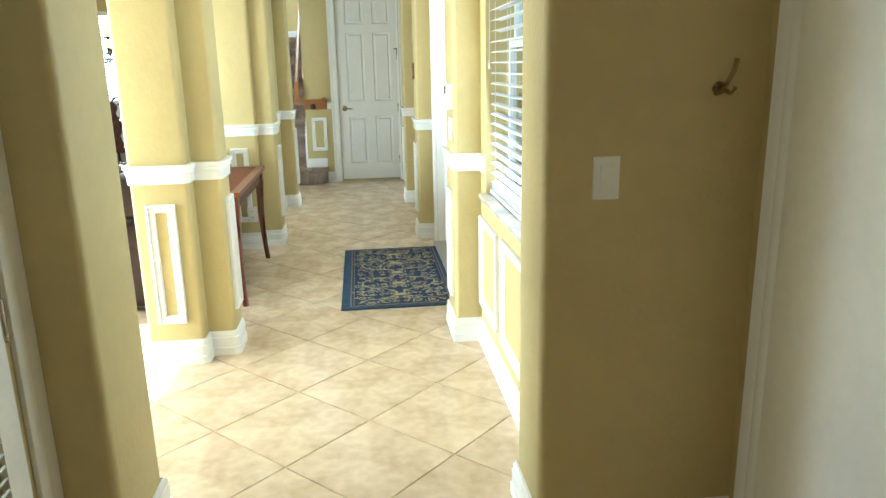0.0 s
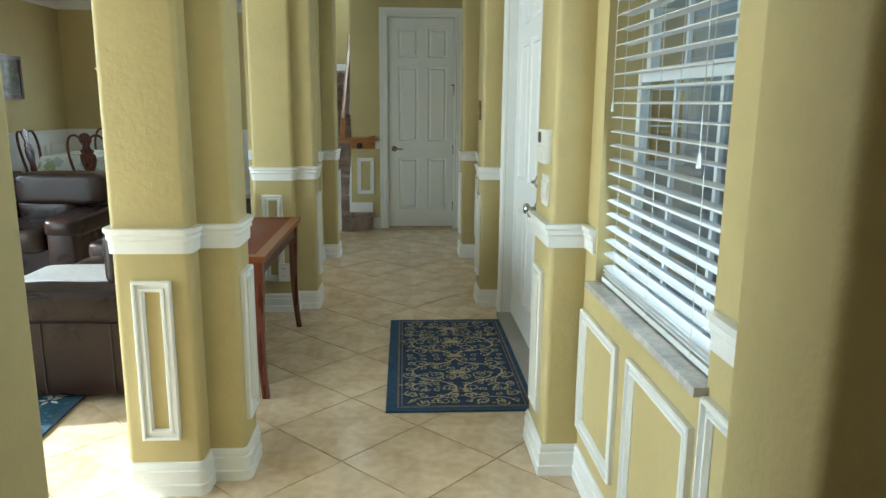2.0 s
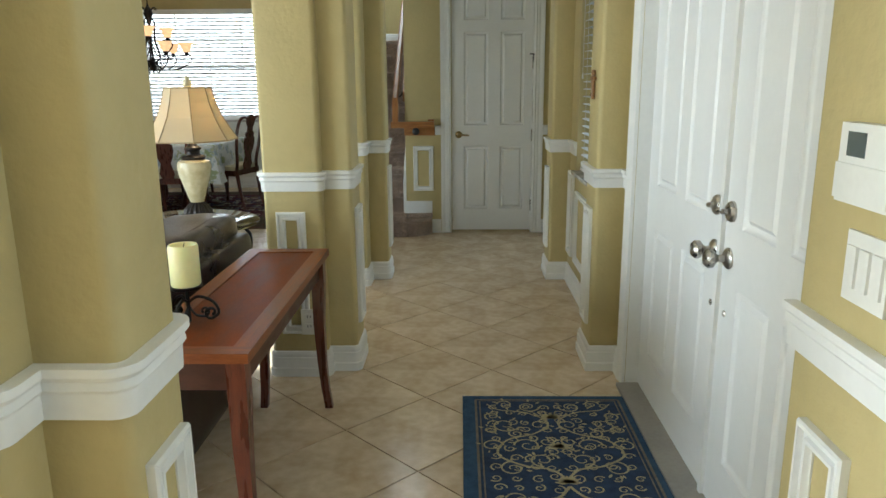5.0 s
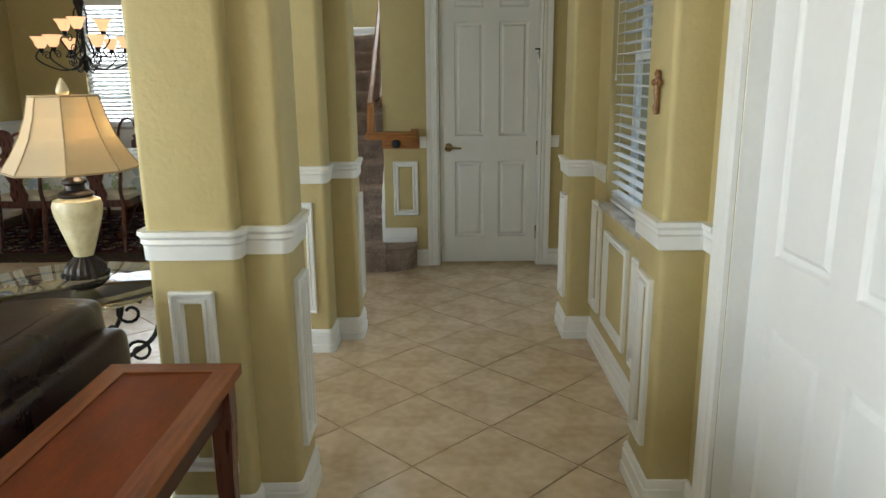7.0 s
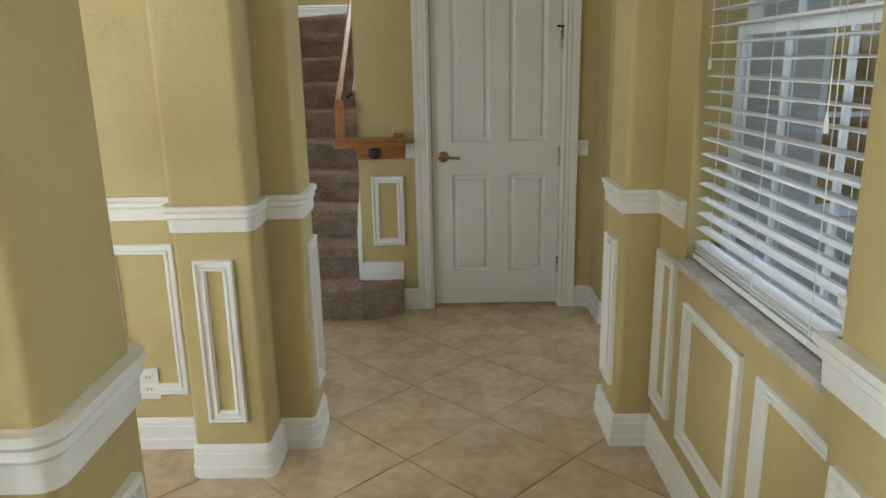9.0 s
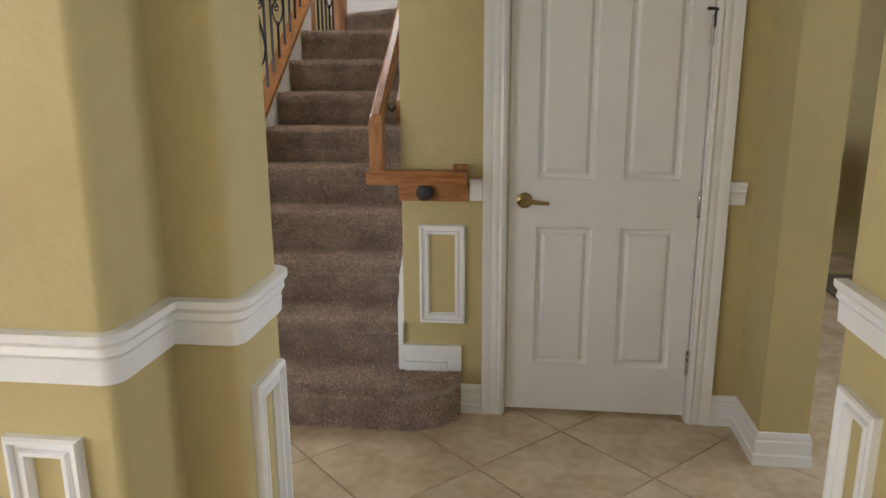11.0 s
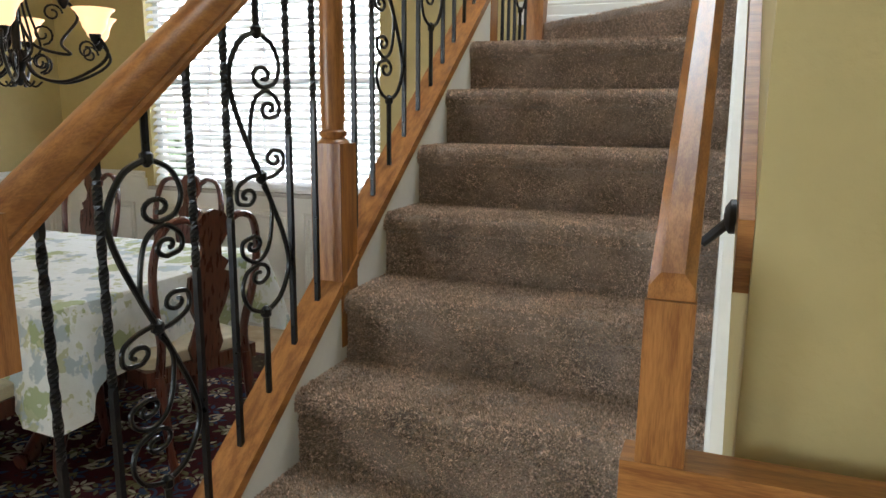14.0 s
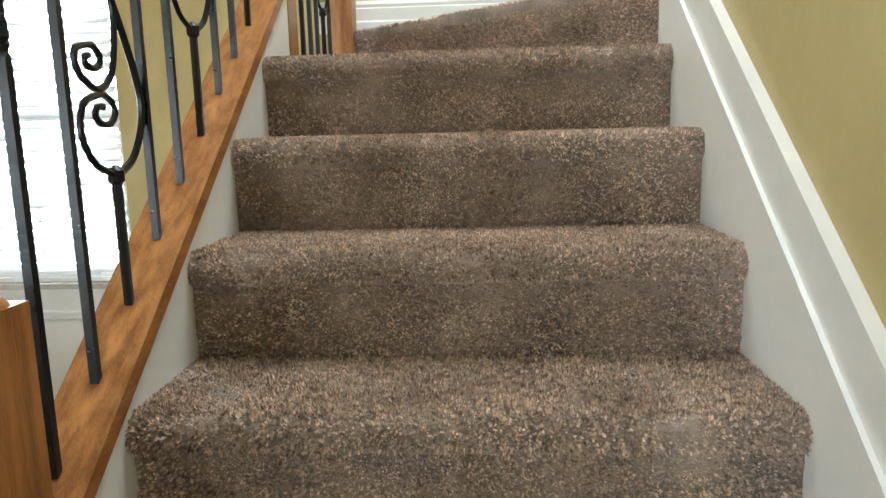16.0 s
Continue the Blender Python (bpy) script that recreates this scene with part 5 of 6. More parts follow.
def sofa(w, m, label, seats=2):
    """A leather sofa that faces -y; its back stands at y = 0.95, x from 0 to w."""
    s = thing("sofa", label, "sofa", m, "leather sofas")
    d, aw = 0.95, 0.25
    part("base", boxed(0.06, w - 0.06, 0.06, d - 0.04, 0.06, 0.30, 0.03, 3), LEATHER, s)
    bm = bmesh.new()
    cushion(bm, 0.02, w - 0.02, d - 0.20, d, 0.10, 0.75, 0.14, 22, 0.003)
    part("back_frame", bm, LEATHER, s)
    for i, (x0, x1) in enumerate(((0.0, aw), (w - aw, w))):
        bm = bmesh.new()
        cushion(bm, x0 + 0.015, x1 - 0.015, 0.0, d - 0.03, 0.04, 0.50, 0.16, 20, 0.002, i)
        arm = part("arm", bm, LEATHER, s)
        bm = bmesh.new()
        cushion(bm, x0 - 0.02, x1 + 0.02, -0.02, d - 0.06, 0.40, 0.56, 0.42, 22, 0.008, 3 + i)
        part("arm_pad", bm, LEATHER, arm, "padded arm top")
        xs = x0 + 0.012 if i == 0 else x1 - 0.012
        for y in (0.30, 0.62):
            bm = bmesh.new()
            tube(bm, [(xs, y, 0.06), (xs, y, 0.42)], 0.004, 6)
            part("seam", bm, STITCH, arm)
    n = (w - 2 * aw) / seats
    for k in range(seats):
        x0 = aw + n * k
        bm = bmesh.new()
        cushion(bm, x0 + 0.002, x0 + n - 0.002, -0.01, d - 0.25, 0.27, 0.48, 0.34, 22, 0.010, 7 + k)
        part("seat_cushion", bm, LEATHER, s)
        bm = bmesh.new()
        cushion(bm, x0 + 0.002, x0 + n - 0.002, d - 0.34, d - 0.10, 0.42, 0.62, 0.42, 22, 0.014, 11 + k)
        cushion(bm, 0.02 if k == 0 else x0 + 0.002, w - 0.02 if k == seats - 1 else x0 + n - 0.002, d - 0.36, d - 0.05, 0.57, 0.835, 0.28, 24, 0.010, 17 + k)
        part("back_cushion", bm, LEATHER, s)
    foot = mesh_of("foot", boxed(-0.03, 0.03, -0.03, 0.03, 0, 0.07, 0.008), MAHOG)
    for x in (0.1, w - 0.1):
        for y in (0.1, d - 0.1):
            share("foot", foot, s, pose(x, y, 0))
    return s


sofa(1.52, pose(-1.93, 5.77, 0.0, 0, 0, -90), "dark brown leather loveseat with its back to the console", 2)
sofa(2.02, pose(-4.42, 6.42, 0.0), "dark brown leather sofa with padded back cushions", 3)
# White pad added for a pale patch on the loveseat seat.
WHITE_PAD = material("white pad fabric", (0.76, 0.75, 0.80), 0.85, vary=0.06, scale=30, bump=0.4, bump_scale=200)
bm = bmesh.new()
cushion(bm, -1.93, -1.38, 4.62, 5.0, 0.475, 0.53, 0.25, 20, 0.010)
tagged(part("seat_pad", bm, WHITE_PAD), "flat white pad on the leather loveseat", "blanket")

# ---- end table and lamp ----
EX, EY, EZ = -1.58, 6.44, 0.645
end_table = thing("end_table", "round glass end table on a black scrolled iron base", "table", pose(EX, EY, 0))
bm = bmesh.new()
lathe(bm, [(0.0, EZ - 0.012), (0.40, EZ - 0.012), (0.418, EZ - 0.009), (0.42, EZ - 0.005), (0.412, EZ), (0.0, EZ)], 56)
part("glass_top", bm, GREENGLASS, end_table, "thick clear glass top")
bm = bmesh.new()
tube(bm, [(0.30 * math.cos(math.tau * k / 40), 0.30 * math.sin(math.tau * k / 40), EZ - 0.025) for k in range(41)], 0.009, 8)
part("ring", bm, IRON, end_table)
for k in range(6):
    a = math.tau * k / 6 + 0.3
    bm = bmesh.new()
    for r0, h0, sg in ((0.30, EZ - 0.03, 1),):
        line = smooth_line([(0, 0.30, EZ - 0.03), (0, 0.36, EZ - 0.10), (0, 0.33, EZ - 0.24), (0, 0.20, EZ - 0.34), (0, 0.15, EZ - 0.46), (0, 0.24, 0.06), (0, 0.31, 0.01)])
        tube(bm, [(v.y * math.cos(a), v.y * math.sin(a), v.z) for v in line], 0.010, 8)
        for cy, cz, r, a0, s in ((0.25, EZ - 0.13, 0.06, 40, 1), (0.27, EZ - 0.30, 0.05, 150, -1), (0.26, 0.13, 0.06, -60, 1)):
            tube(bm, [(p[1] * math.cos(a), p[1] * math.sin(a), p[2]) for p in curl(cy, cz, r, a0, 1.3, s)], 0.007, 7)
    part("scroll_leg", bm, IRON, end_table, "black iron scroll leg")
bm = bmesh.new()
for k in range(8):
    a = math.tau * k / 8
    tube(bm, [(p[1] * math.cos(a) - 0.03 * math.sin(a), p[1] * math.sin(a) + 0.03 * math.cos(a), EZ - 0.025) for p in [(0, 0.05 + 0.03 * i, 0) for i in range(9)]], 0.005, 6)
    ring = flat_curl(0.20 * math.cos(a + 0.2), 0.20 * math.sin(a + 0.2), 0.06, math.degrees(a), 1.2, 1)
    tube(bm, [(x, y, EZ - 0.025) for x, y in ring], 0.005, 6)
part("top_scrolls", bm, IRON, end_table, "iron scrollwork under the glass")

lamp = thing("table_lamp", "table lamp with cream bell shade and floral ceramic body, lit", "lamp", pose(-1.555, 6.62, EZ + 0.001))
DARKMETAL = material("dark bronze", (0.035, 0.030, 0.028), 0.4, metal=0.7, vary=0.2, scale=20)
CERAMIC = material("cream crackled ceramic with tan flowers", (0.72, 0.66, 0.47), 0.22, scale=11, fine=30, dark=(0.52, 0.45, 0.27))
bm = bmesh.new()
lathe(bm, [(0.0, 0.0), (0.088, 0.0), (0.090, 0.012), (0.080, 0.020), (0.078, 0.035), (0.064, 0.058), (0.044, 0.076), (0.038, 0.086), (0.0, 0.086)], 64, lobes=18, depth=0.05)
part("base", bm, DARKMETAL, lamp, "fluted dark metal base")
bm = bmesh.new()
lathe(bm, [(0.0, 0.084), (0.038, 0.086), (0.050, 0.12), (0.073, 0.195), (0.091, 0.258), (0.096, 0.293), (0.089, 0.318), (0.060, 0.332), (0.0, 0.332)], 36)
part("body", bm, CERAMIC, lamp, "cream ceramic urn body")
bm = bmesh.new()
lathe(bm, [(0.0, 0.330), (0.064, 0.331), (0.068, 0.343), (0.060, 0.352), (0.040, 0.360), (0.036, 0.378), (0.048, 0.388), (0.046, 0.398), (0.028, 0.408), (0.014, 0.43), (0.012, 0.72), (0.0, 0.721)], 28)
part("neck", bm, DARKMETAL, lamp)


def shade_material():
    m = bpy.data.materials.new("cream lamp fabric")
    m.use_nodes = True
    n, l = m.node_tree.nodes, m.node_tree.links
    b, o = n["Principled BSDF"], n["Material Output"]
    b.inputs["Base Color"].default_value, b.inputs["Roughness"].default_value = (0.72, 0.63, 0.46, 1), 0.9
    t, mix = n.new("ShaderNodeBsdfTranslucent"), n.new("ShaderNodeMixShader")
    t.inputs[0].default_value, mix.inputs[0].default_value = (0.80, 0.68, 0.47, 1), 0.4
    l.new(b.outputs[0], mix.inputs[1])
    l.new(t.outputs[0], mix.inputs[2])
    l.new(mix.outputs[0], o.inputs[0])
    return m


SHADE = shade_material()
PIPING = material("tan shade piping", (0.42, 0.32, 0.19), 0.8, vary=0.1)
rows = [(0.255, 0.442), (0.215, 0.50), (0.175, 0.57), (0.145, 0.65), (0.125, 0.73)]
bm = bmesh.new()
rings = []
for r, z in rows + [(r - 0.003, z) for r, z in rows[::-1]]:
    rings.append([bm.verts.new((r * math.cos(math.tau * (k + 0.5) / 8), r * math.sin(math.tau * (k + 0.5) / 8), z)) for k in range(8)])
for i in range(len(rings)):
    a, b = rings[i], rings[(i + 1) % len(rings)]
    for k in range(8):
        bm.faces.new((a[k], a[(k + 1) % 8], b[(k + 1) % 8], b[k]))
shade = part("shade", bm, SHADE, lamp, "cream eight-panel bell shade", False)
bm = bmesh.new()
for k in range(8):
    w8 = math.tau * (k + 0.5) / 8
    tube(bm, [(r * math.cos(w8), r * math.sin(w8), z) for r, z in rows], 0.0032, 6)
for r, z in (rows[0], rows[-1]):
    tube(bm, [(r * math.cos(math.tau * (k + 0.5) / 8), r * math.sin(math.tau * (k + 0.5) / 8), z) for k in range(9)], 0.004, 6)
part("piping", bm, PIPING, shade, "tan piping")
bm = bmesh.new()
lathe(bm, [(0.010, 0.725), (0.022, 0.735), (0.026, 0.75), (0.016, 0.775), (0.006, 0.795), (0.0, 0.80)], 18)
part("finial", bm, CERAMIC, lamp, "cream ceramic finial")
bulb = new("table_lamp_light", bpy.data.lights.new("table_lamp_light", "POINT"))
bulb.data.energy, bulb.data.color, bulb.data.shadow_soft_size = 1.3, (1.0, 0.74, 0.46), 0.04
bulb.location = (-1.53, 6.66, EZ + 0.58)

# ---- dining room ----
def woven(name, ground, figure, accent, scale, veins=True):
    """A patterned pile: branching figures and small blooms on a plain ground."""
    m = material(name, ground, 0.95, vary=0.2, scale=30, fine=200, bump=0.5, bump_scale=300, spec=0.1)
    n, l = m.node_tree.nodes, m.node_tree.links
    b = n["Principled BSDF"]
    base = b.inputs["Base Color"].links[0].from_socket
    co = [x for x in n if x.type == "TEX_COORD"][0]
    warp = n.new("ShaderNodeTexNoise")
    warp.inputs["Scale"].default_value = scale * 0.6
    l.new(co.outputs["Object"], warp.inputs["Vector"])
    mixv = n.new("ShaderNodeMixRGB")
    mixv.inputs[0].default_value = 0.12
    l.new(co.outputs["Object"], mixv.inputs[1])
    l.new(warp.outputs["Color"], mixv.inputs[2])
    out = base
    for feature, sc, lo, hi, col in (("DISTANCE_TO_EDGE", scale, 0.03, 0.05, figure), ("F1", scale * 1.7, 0.20, 0.24, accent), ("F1", scale * 2.9, 0.16, 0.19, figure))[0 if veins else 1:]:
        v, r, mx = n.new("ShaderNodeTexVoronoi"), n.new("ShaderNodeMapRange"), n.new("ShaderNodeMixRGB")
        v.feature, v.inputs["Scale"].default_value = feature, sc
        l.new(mixv.outputs[0], v.inputs["Vector"])
        r.inputs["From Min"].default_value, r.inputs["From Max"].default_value, r.inputs["To Min"].default_value, r.inputs["To Max"].default_value = lo, hi, 1, 0
        l.new(v.outputs["Distance"], r.inputs["Value"])
        l.new(r.outputs[0], mx.inputs[0])
        l.new(out, mx.inputs[1])
        mx.inputs[2].default_value = (*col, 1)
        out = mx.outputs[0]
    l.new(out, b.inputs["Base Color"])
    return m


CRIMSON = woven("dark crimson floral rug pile", (0.055, 0.010, 0.014), (0.02, 0.022, 0.04), (0.11, 0.10, 0.05), 9, False)
OLIVEBAND = woven("brown floral rug border", (0.055, 0.040, 0.026), (0.22, 0.19, 0.12), (0.10, 0.02, 0.02), 11, False)


def floral(rug, w, h, z, step, size, colours, seed):
    """Blooms, leaves and curled stems woven into a rug's field, in a few yarn colours."""
    rnd = random.Random(seed)
    for m in colours:
        bm = bmesh.new()
        y = -h + step / 2
        while y < h - step / 3:
            x = -w + step / 2 + rnd.uniform(0, step / 2)
            while x < w - step / 3:
                cx, cy, a0, k = x + rnd.uniform(-0.3, 0.3) * step, y + rnd.uniform(-0.3, 0.3) * step, rnd.uniform(0, 6.3), rnd.choice((5, 6, 7))
                if abs(cx) < w - size and abs(cy) < h - size:
                    if rnd.random() < 0.6:
                        for q in range(k):
                            a = a0 + math.tau * q / k
                            leaf_shape(bm, cx + 0.2 * size * math.cos(a), cy + 0.2 * size * math.sin(a), a, size * rnd.uniform(0.7, 1.0), z + 0.0002 * rnd.random())
                    else:
                        ribbon(bm, flat_curl(cx, cy, size * 0.9, math.degrees(a0), 1.2, rnd.choice((-1, 1)), 16), size * 0.22, z + 0.0002 * rnd.random())
                        leaf_shape(bm, cx, cy, a0, size * 1.1, z + 0.0002)
                x += step
            y += step
        part("floral_pattern", bm, m, rug)["kind"] = "stuff"


CREAMYARN = material("cream rug yarn", (0.42, 0.37, 0.27), 0.95, vary=0.2, scale=40, fine=300, bump=0.6, bump_scale=350, spec=0.1)
OLIVEYARN = material("olive rug yarn", (0.15, 0.135, 0.07), 0.95, vary=0.2, scale=40, fine=300, bump=0.6, bump_scale=350, spec=0.1)
IVORYYARN = material("ivory rug yarn", (0.60, 0.61, 0.58), 0.95, vary=0.15, scale=40, fine=300, bump=0.6, bump_scale=350, spec=0.1)
drug, w, h = pile_rug("dining_rug", -4.75, -1.85, 9.36, 11.70, OLIVEBAND, "dark crimson floral rug under the dining table")
part("field", boxed(-w + 0.30, w - 0.30, -h + 0.30, h - 0.30, 0.009, 0.0112, 0), CRIMSON, drug, "crimson floral field")
floral(drug, w - 0.31, h - 0.31, 0.0114, 0.15, 0.055, (CREAMYARN, OLIVEYARN, NAVY), 4)
bm = bmesh.new()
for o, wd in ((0.02, 0.03), (0.29, 0.02)):
    c = [(-w + o, -h + o), (w - o, -h + o), (w - o, h - o), (-w + o, h - o)]
    for i in range(4):
        ribbon(bm, [c[i], c[(i + 1) % 4]], wd, 0.0118)
part("border_line", bm, material("dark red rug binding", (0.06, 0.012, 0.012), 0.95, vary=0.2, bump=0.5, bump_scale=300), drug)
BLUEWHITE = woven("blue and ivory floral rug pile", (0.03, 0.075, 0.11), (0.10, 0.20, 0.27), (0.06, 0.14, 0.20), 8, False)
lrug, w, h = pile_rug("area_rug", -3.9, -1.50, 3.81, 6.2, BLUEWHITE, "blue and ivory floral rug under the loveseat")
floral(lrug, w - 0.08, h - 0.08, 0.0106, 0.11, 0.058, (IVORYYARN, IVORYYARN), 9)
bm = bmesh.new()
c = [(-w + 0.02, -h + 0.02), (w - 0.02, -h + 0.02), (w - 0.02, h - 0.02), (-w + 0.02, h - 0.02)]
for i in range(4):
    ribbon(bm, [c[i], c[(i + 1) % 4]], 0.045, 0.0106)
part("border_line", bm, material("deep blue rug binding", (0.025, 0.06, 0.10), 0.95, vary=0.2, bump=0.5, bump_scale=300), lrug)

TX0, TX1, TY0, TY1, TZ = -4.35, -2.60, 9.98, 11.18, 0.755
dtable = thing("dining_table", "dark mahogany pedestal dining table under a floral cloth", "table")
part("tabletop", boxed(TX0 + 0.02, TX1 - 0.02, TY0 + 0.02, TY1 - 0.02, TZ - 0.035, TZ - 0.004, 0.008), MAHOG, dtable)
part("apron", boxed(TX0 + 0.15, TX1 - 0.15, TY0 + 0.15, TY1 - 0.15, TZ - 0.12, TZ - 0.036, 0.005), MAHOG, dtable)
for x in (TX0 + 0.45, TX1 - 0.45):
    bm = bmesh.new()
    lathe(bm, [(0.09, 0.20), (0.10, 0.26), (0.055, 0.32), (0.075, 0.42), (0.085, 0.50), (0.05, 0.56), (0.09, 0.62), (0.09, TZ - 0.12)], 20, x, (TY0 + TY1) / 2)
    part("pedestal", bm, MAHOG, dtable)
    for s in (-1, 1):
        bm = bmesh.new()
        yc = (TY0 + TY1) / 2
        tube(bm, [(x, yc + s * 0.04, 0.30), (x, yc + s * 0.16, 0.28), (x, yc + s * 0.28, 0.15), (x, yc + s * 0.38, 0.055), (x, yc + s * 0.43, 0.047)], [0.05, 0.05, 0.04, 0.033, 0.034], 10)
        part("leg", bm, MAHOG, dtable)


def floral_cloth():
    """White cotton with scattered leaf clusters in green and grey-blue."""
    m = material("white cloth with green and blue leaves", (0.68, 0.71, 0.72), 0.9, vary=0.05, scale=20, fine=200, bump=0.2, bump_scale=260, spec=0.15)
    n, l = m.node_tree.nodes, m.node_tree.links
    b = n["Principled BSDF"]
    out = b.inputs["Base Color"].links[0].from_socket
    co = [x for x in n if x.type == "TEX_COORD"][0]
    warp, mixv = n.new("ShaderNodeTexNoise"), n.new("ShaderNodeMixRGB")
    warp.inputs["Scale"].default_value, warp.inputs["Detail"].default_value, mixv.inputs[0].default_value = 22, 3, 0.10
    l.new(co.outputs["Object"], warp.inputs["Vector"])
    l.new(co.outputs["Object"], mixv.inputs[1])
    l.new(warp.outputs["Color"], mixv.inputs[2])
    for sc, size, keep, col in ((8.0, 0.46, 0.45, (0.36, 0.44, 0.50)), (7.0, 0.44, 0.5, (0.30, 0.36, 0.17)), (17.0, 0.36, 0.45, (0.44, 0.47, 0.30)), (26.0, 0.3, 0.5, (0.62, 0.64, 0.60))):
        v, r, cut, mul, mx, sep = (n.new(k) for k in ("ShaderNodeTexVoronoi", "ShaderNodeMapRange", "ShaderNodeMath", "ShaderNodeMath", "ShaderNodeMixRGB", "ShaderNodeSeparateColor"))
        v.inputs["Scale"].default_value = sc
        l.new(mixv.outputs[0], v.inputs["Vector"])
        r.inputs["From Min"].default_value, r.inputs["From Max"].default_value, r.inputs["To Min"].default_value, r.inputs["To Max"].default_value = size - 0.05, size, 0.85, 0
        l.new(v.outputs["Distance"], r.inputs["Value"])
        l.new(v.outputs["Color"], sep.inputs[0])
        cut.operation, cut.inputs[1].default_value, mul.operation = "GREATER_THAN", keep, "MULTIPLY"
        l.new(sep.outputs[0], cut.inputs[0])
        l.new(r.outputs[0], mul.inputs[0])
        l.new(cut.outputs[0], mul.inputs[1])
        l.new(mul.outputs[0], mx.inputs[0])
        l.new(out, mx.inputs[1])
        mx.inputs[2].default_value = (*col, 1)
        out = mx.outputs[0]
    l.new(out, b.inputs["Base Color"])
    return m


CLOTH = floral_cloth()
bm = bmesh.new()
per = []
steps = 36
for (ax, ay), (bx, by) in zip(((TX0, TY0), (TX1, TY0), (TX1, TY1), (TX0, TY1)), ((TX1, TY0), (TX1, TY1), (TX0, TY1), (TX0, TY0))):
    per += [(ax + (bx - ax) * i / steps, ay + (by - ay) * i / steps) for i in range(steps)]
cx, cy = (TX0 + TX1) / 2, (TY0 + TY1) / 2
rings = []
for j, (z, out, wave) in enumerate(((0.0, -0.03, 0), (-0.003, -0.004, 0), (-0.012, 0.004, 0), (-0.10, 0.012, 0.012), (-0.20, 0.018, 0.024), (-0.30, 0.022, 0.034))):
    ring = []
    for i, (x, y) in enumerate(per):
        near = min(abs((i % steps) / steps), abs(1 - (i % steps) / steps))
        corner = max(0, 1 - near * 6)
        o = out + wave * (math.sin(i * 0.9) * 0.5 + 0.5 * math.sin(i * 0.37 + 1)) + corner * wave * 2.2
        d = Vector((x - cx, (y - cy))).normalized()
        nx = Vector(((1 if x > TX1 - 1e-6 else -1 if x < TX0 + 1e-6 else 0), (1 if y > TY1 - 1e-6 else -1 if y < TY0 + 1e-6 else 0)))
        nx = nx.normalized() if nx.length else d
        ring.append(bm.verts.new((x + nx.x * o, y + nx.y * o, TZ + z - (0.09 * corner * (-z / 0.3) if z < -0.05 else 0))))
    rings.append(ring)
for a, b in zip(rings, rings[1:]):
    for k in range(len(per)):
        bm.faces.new((a[k], a[(k + 1) % len(per)], b[(k + 1) % len(per)], b[k]))
bm.faces.new(rings[0])
tagged(part("tablecloth", bm, CLOTH), "white tablecloth with green and blue leaves on the dining table", "tablecloth")

CREAMSEAT = material("cream seat fabric", (0.55, 0.50, 0.38), 0.9, vary=0.12, scale=20, bump=0.3, bump_scale=200)


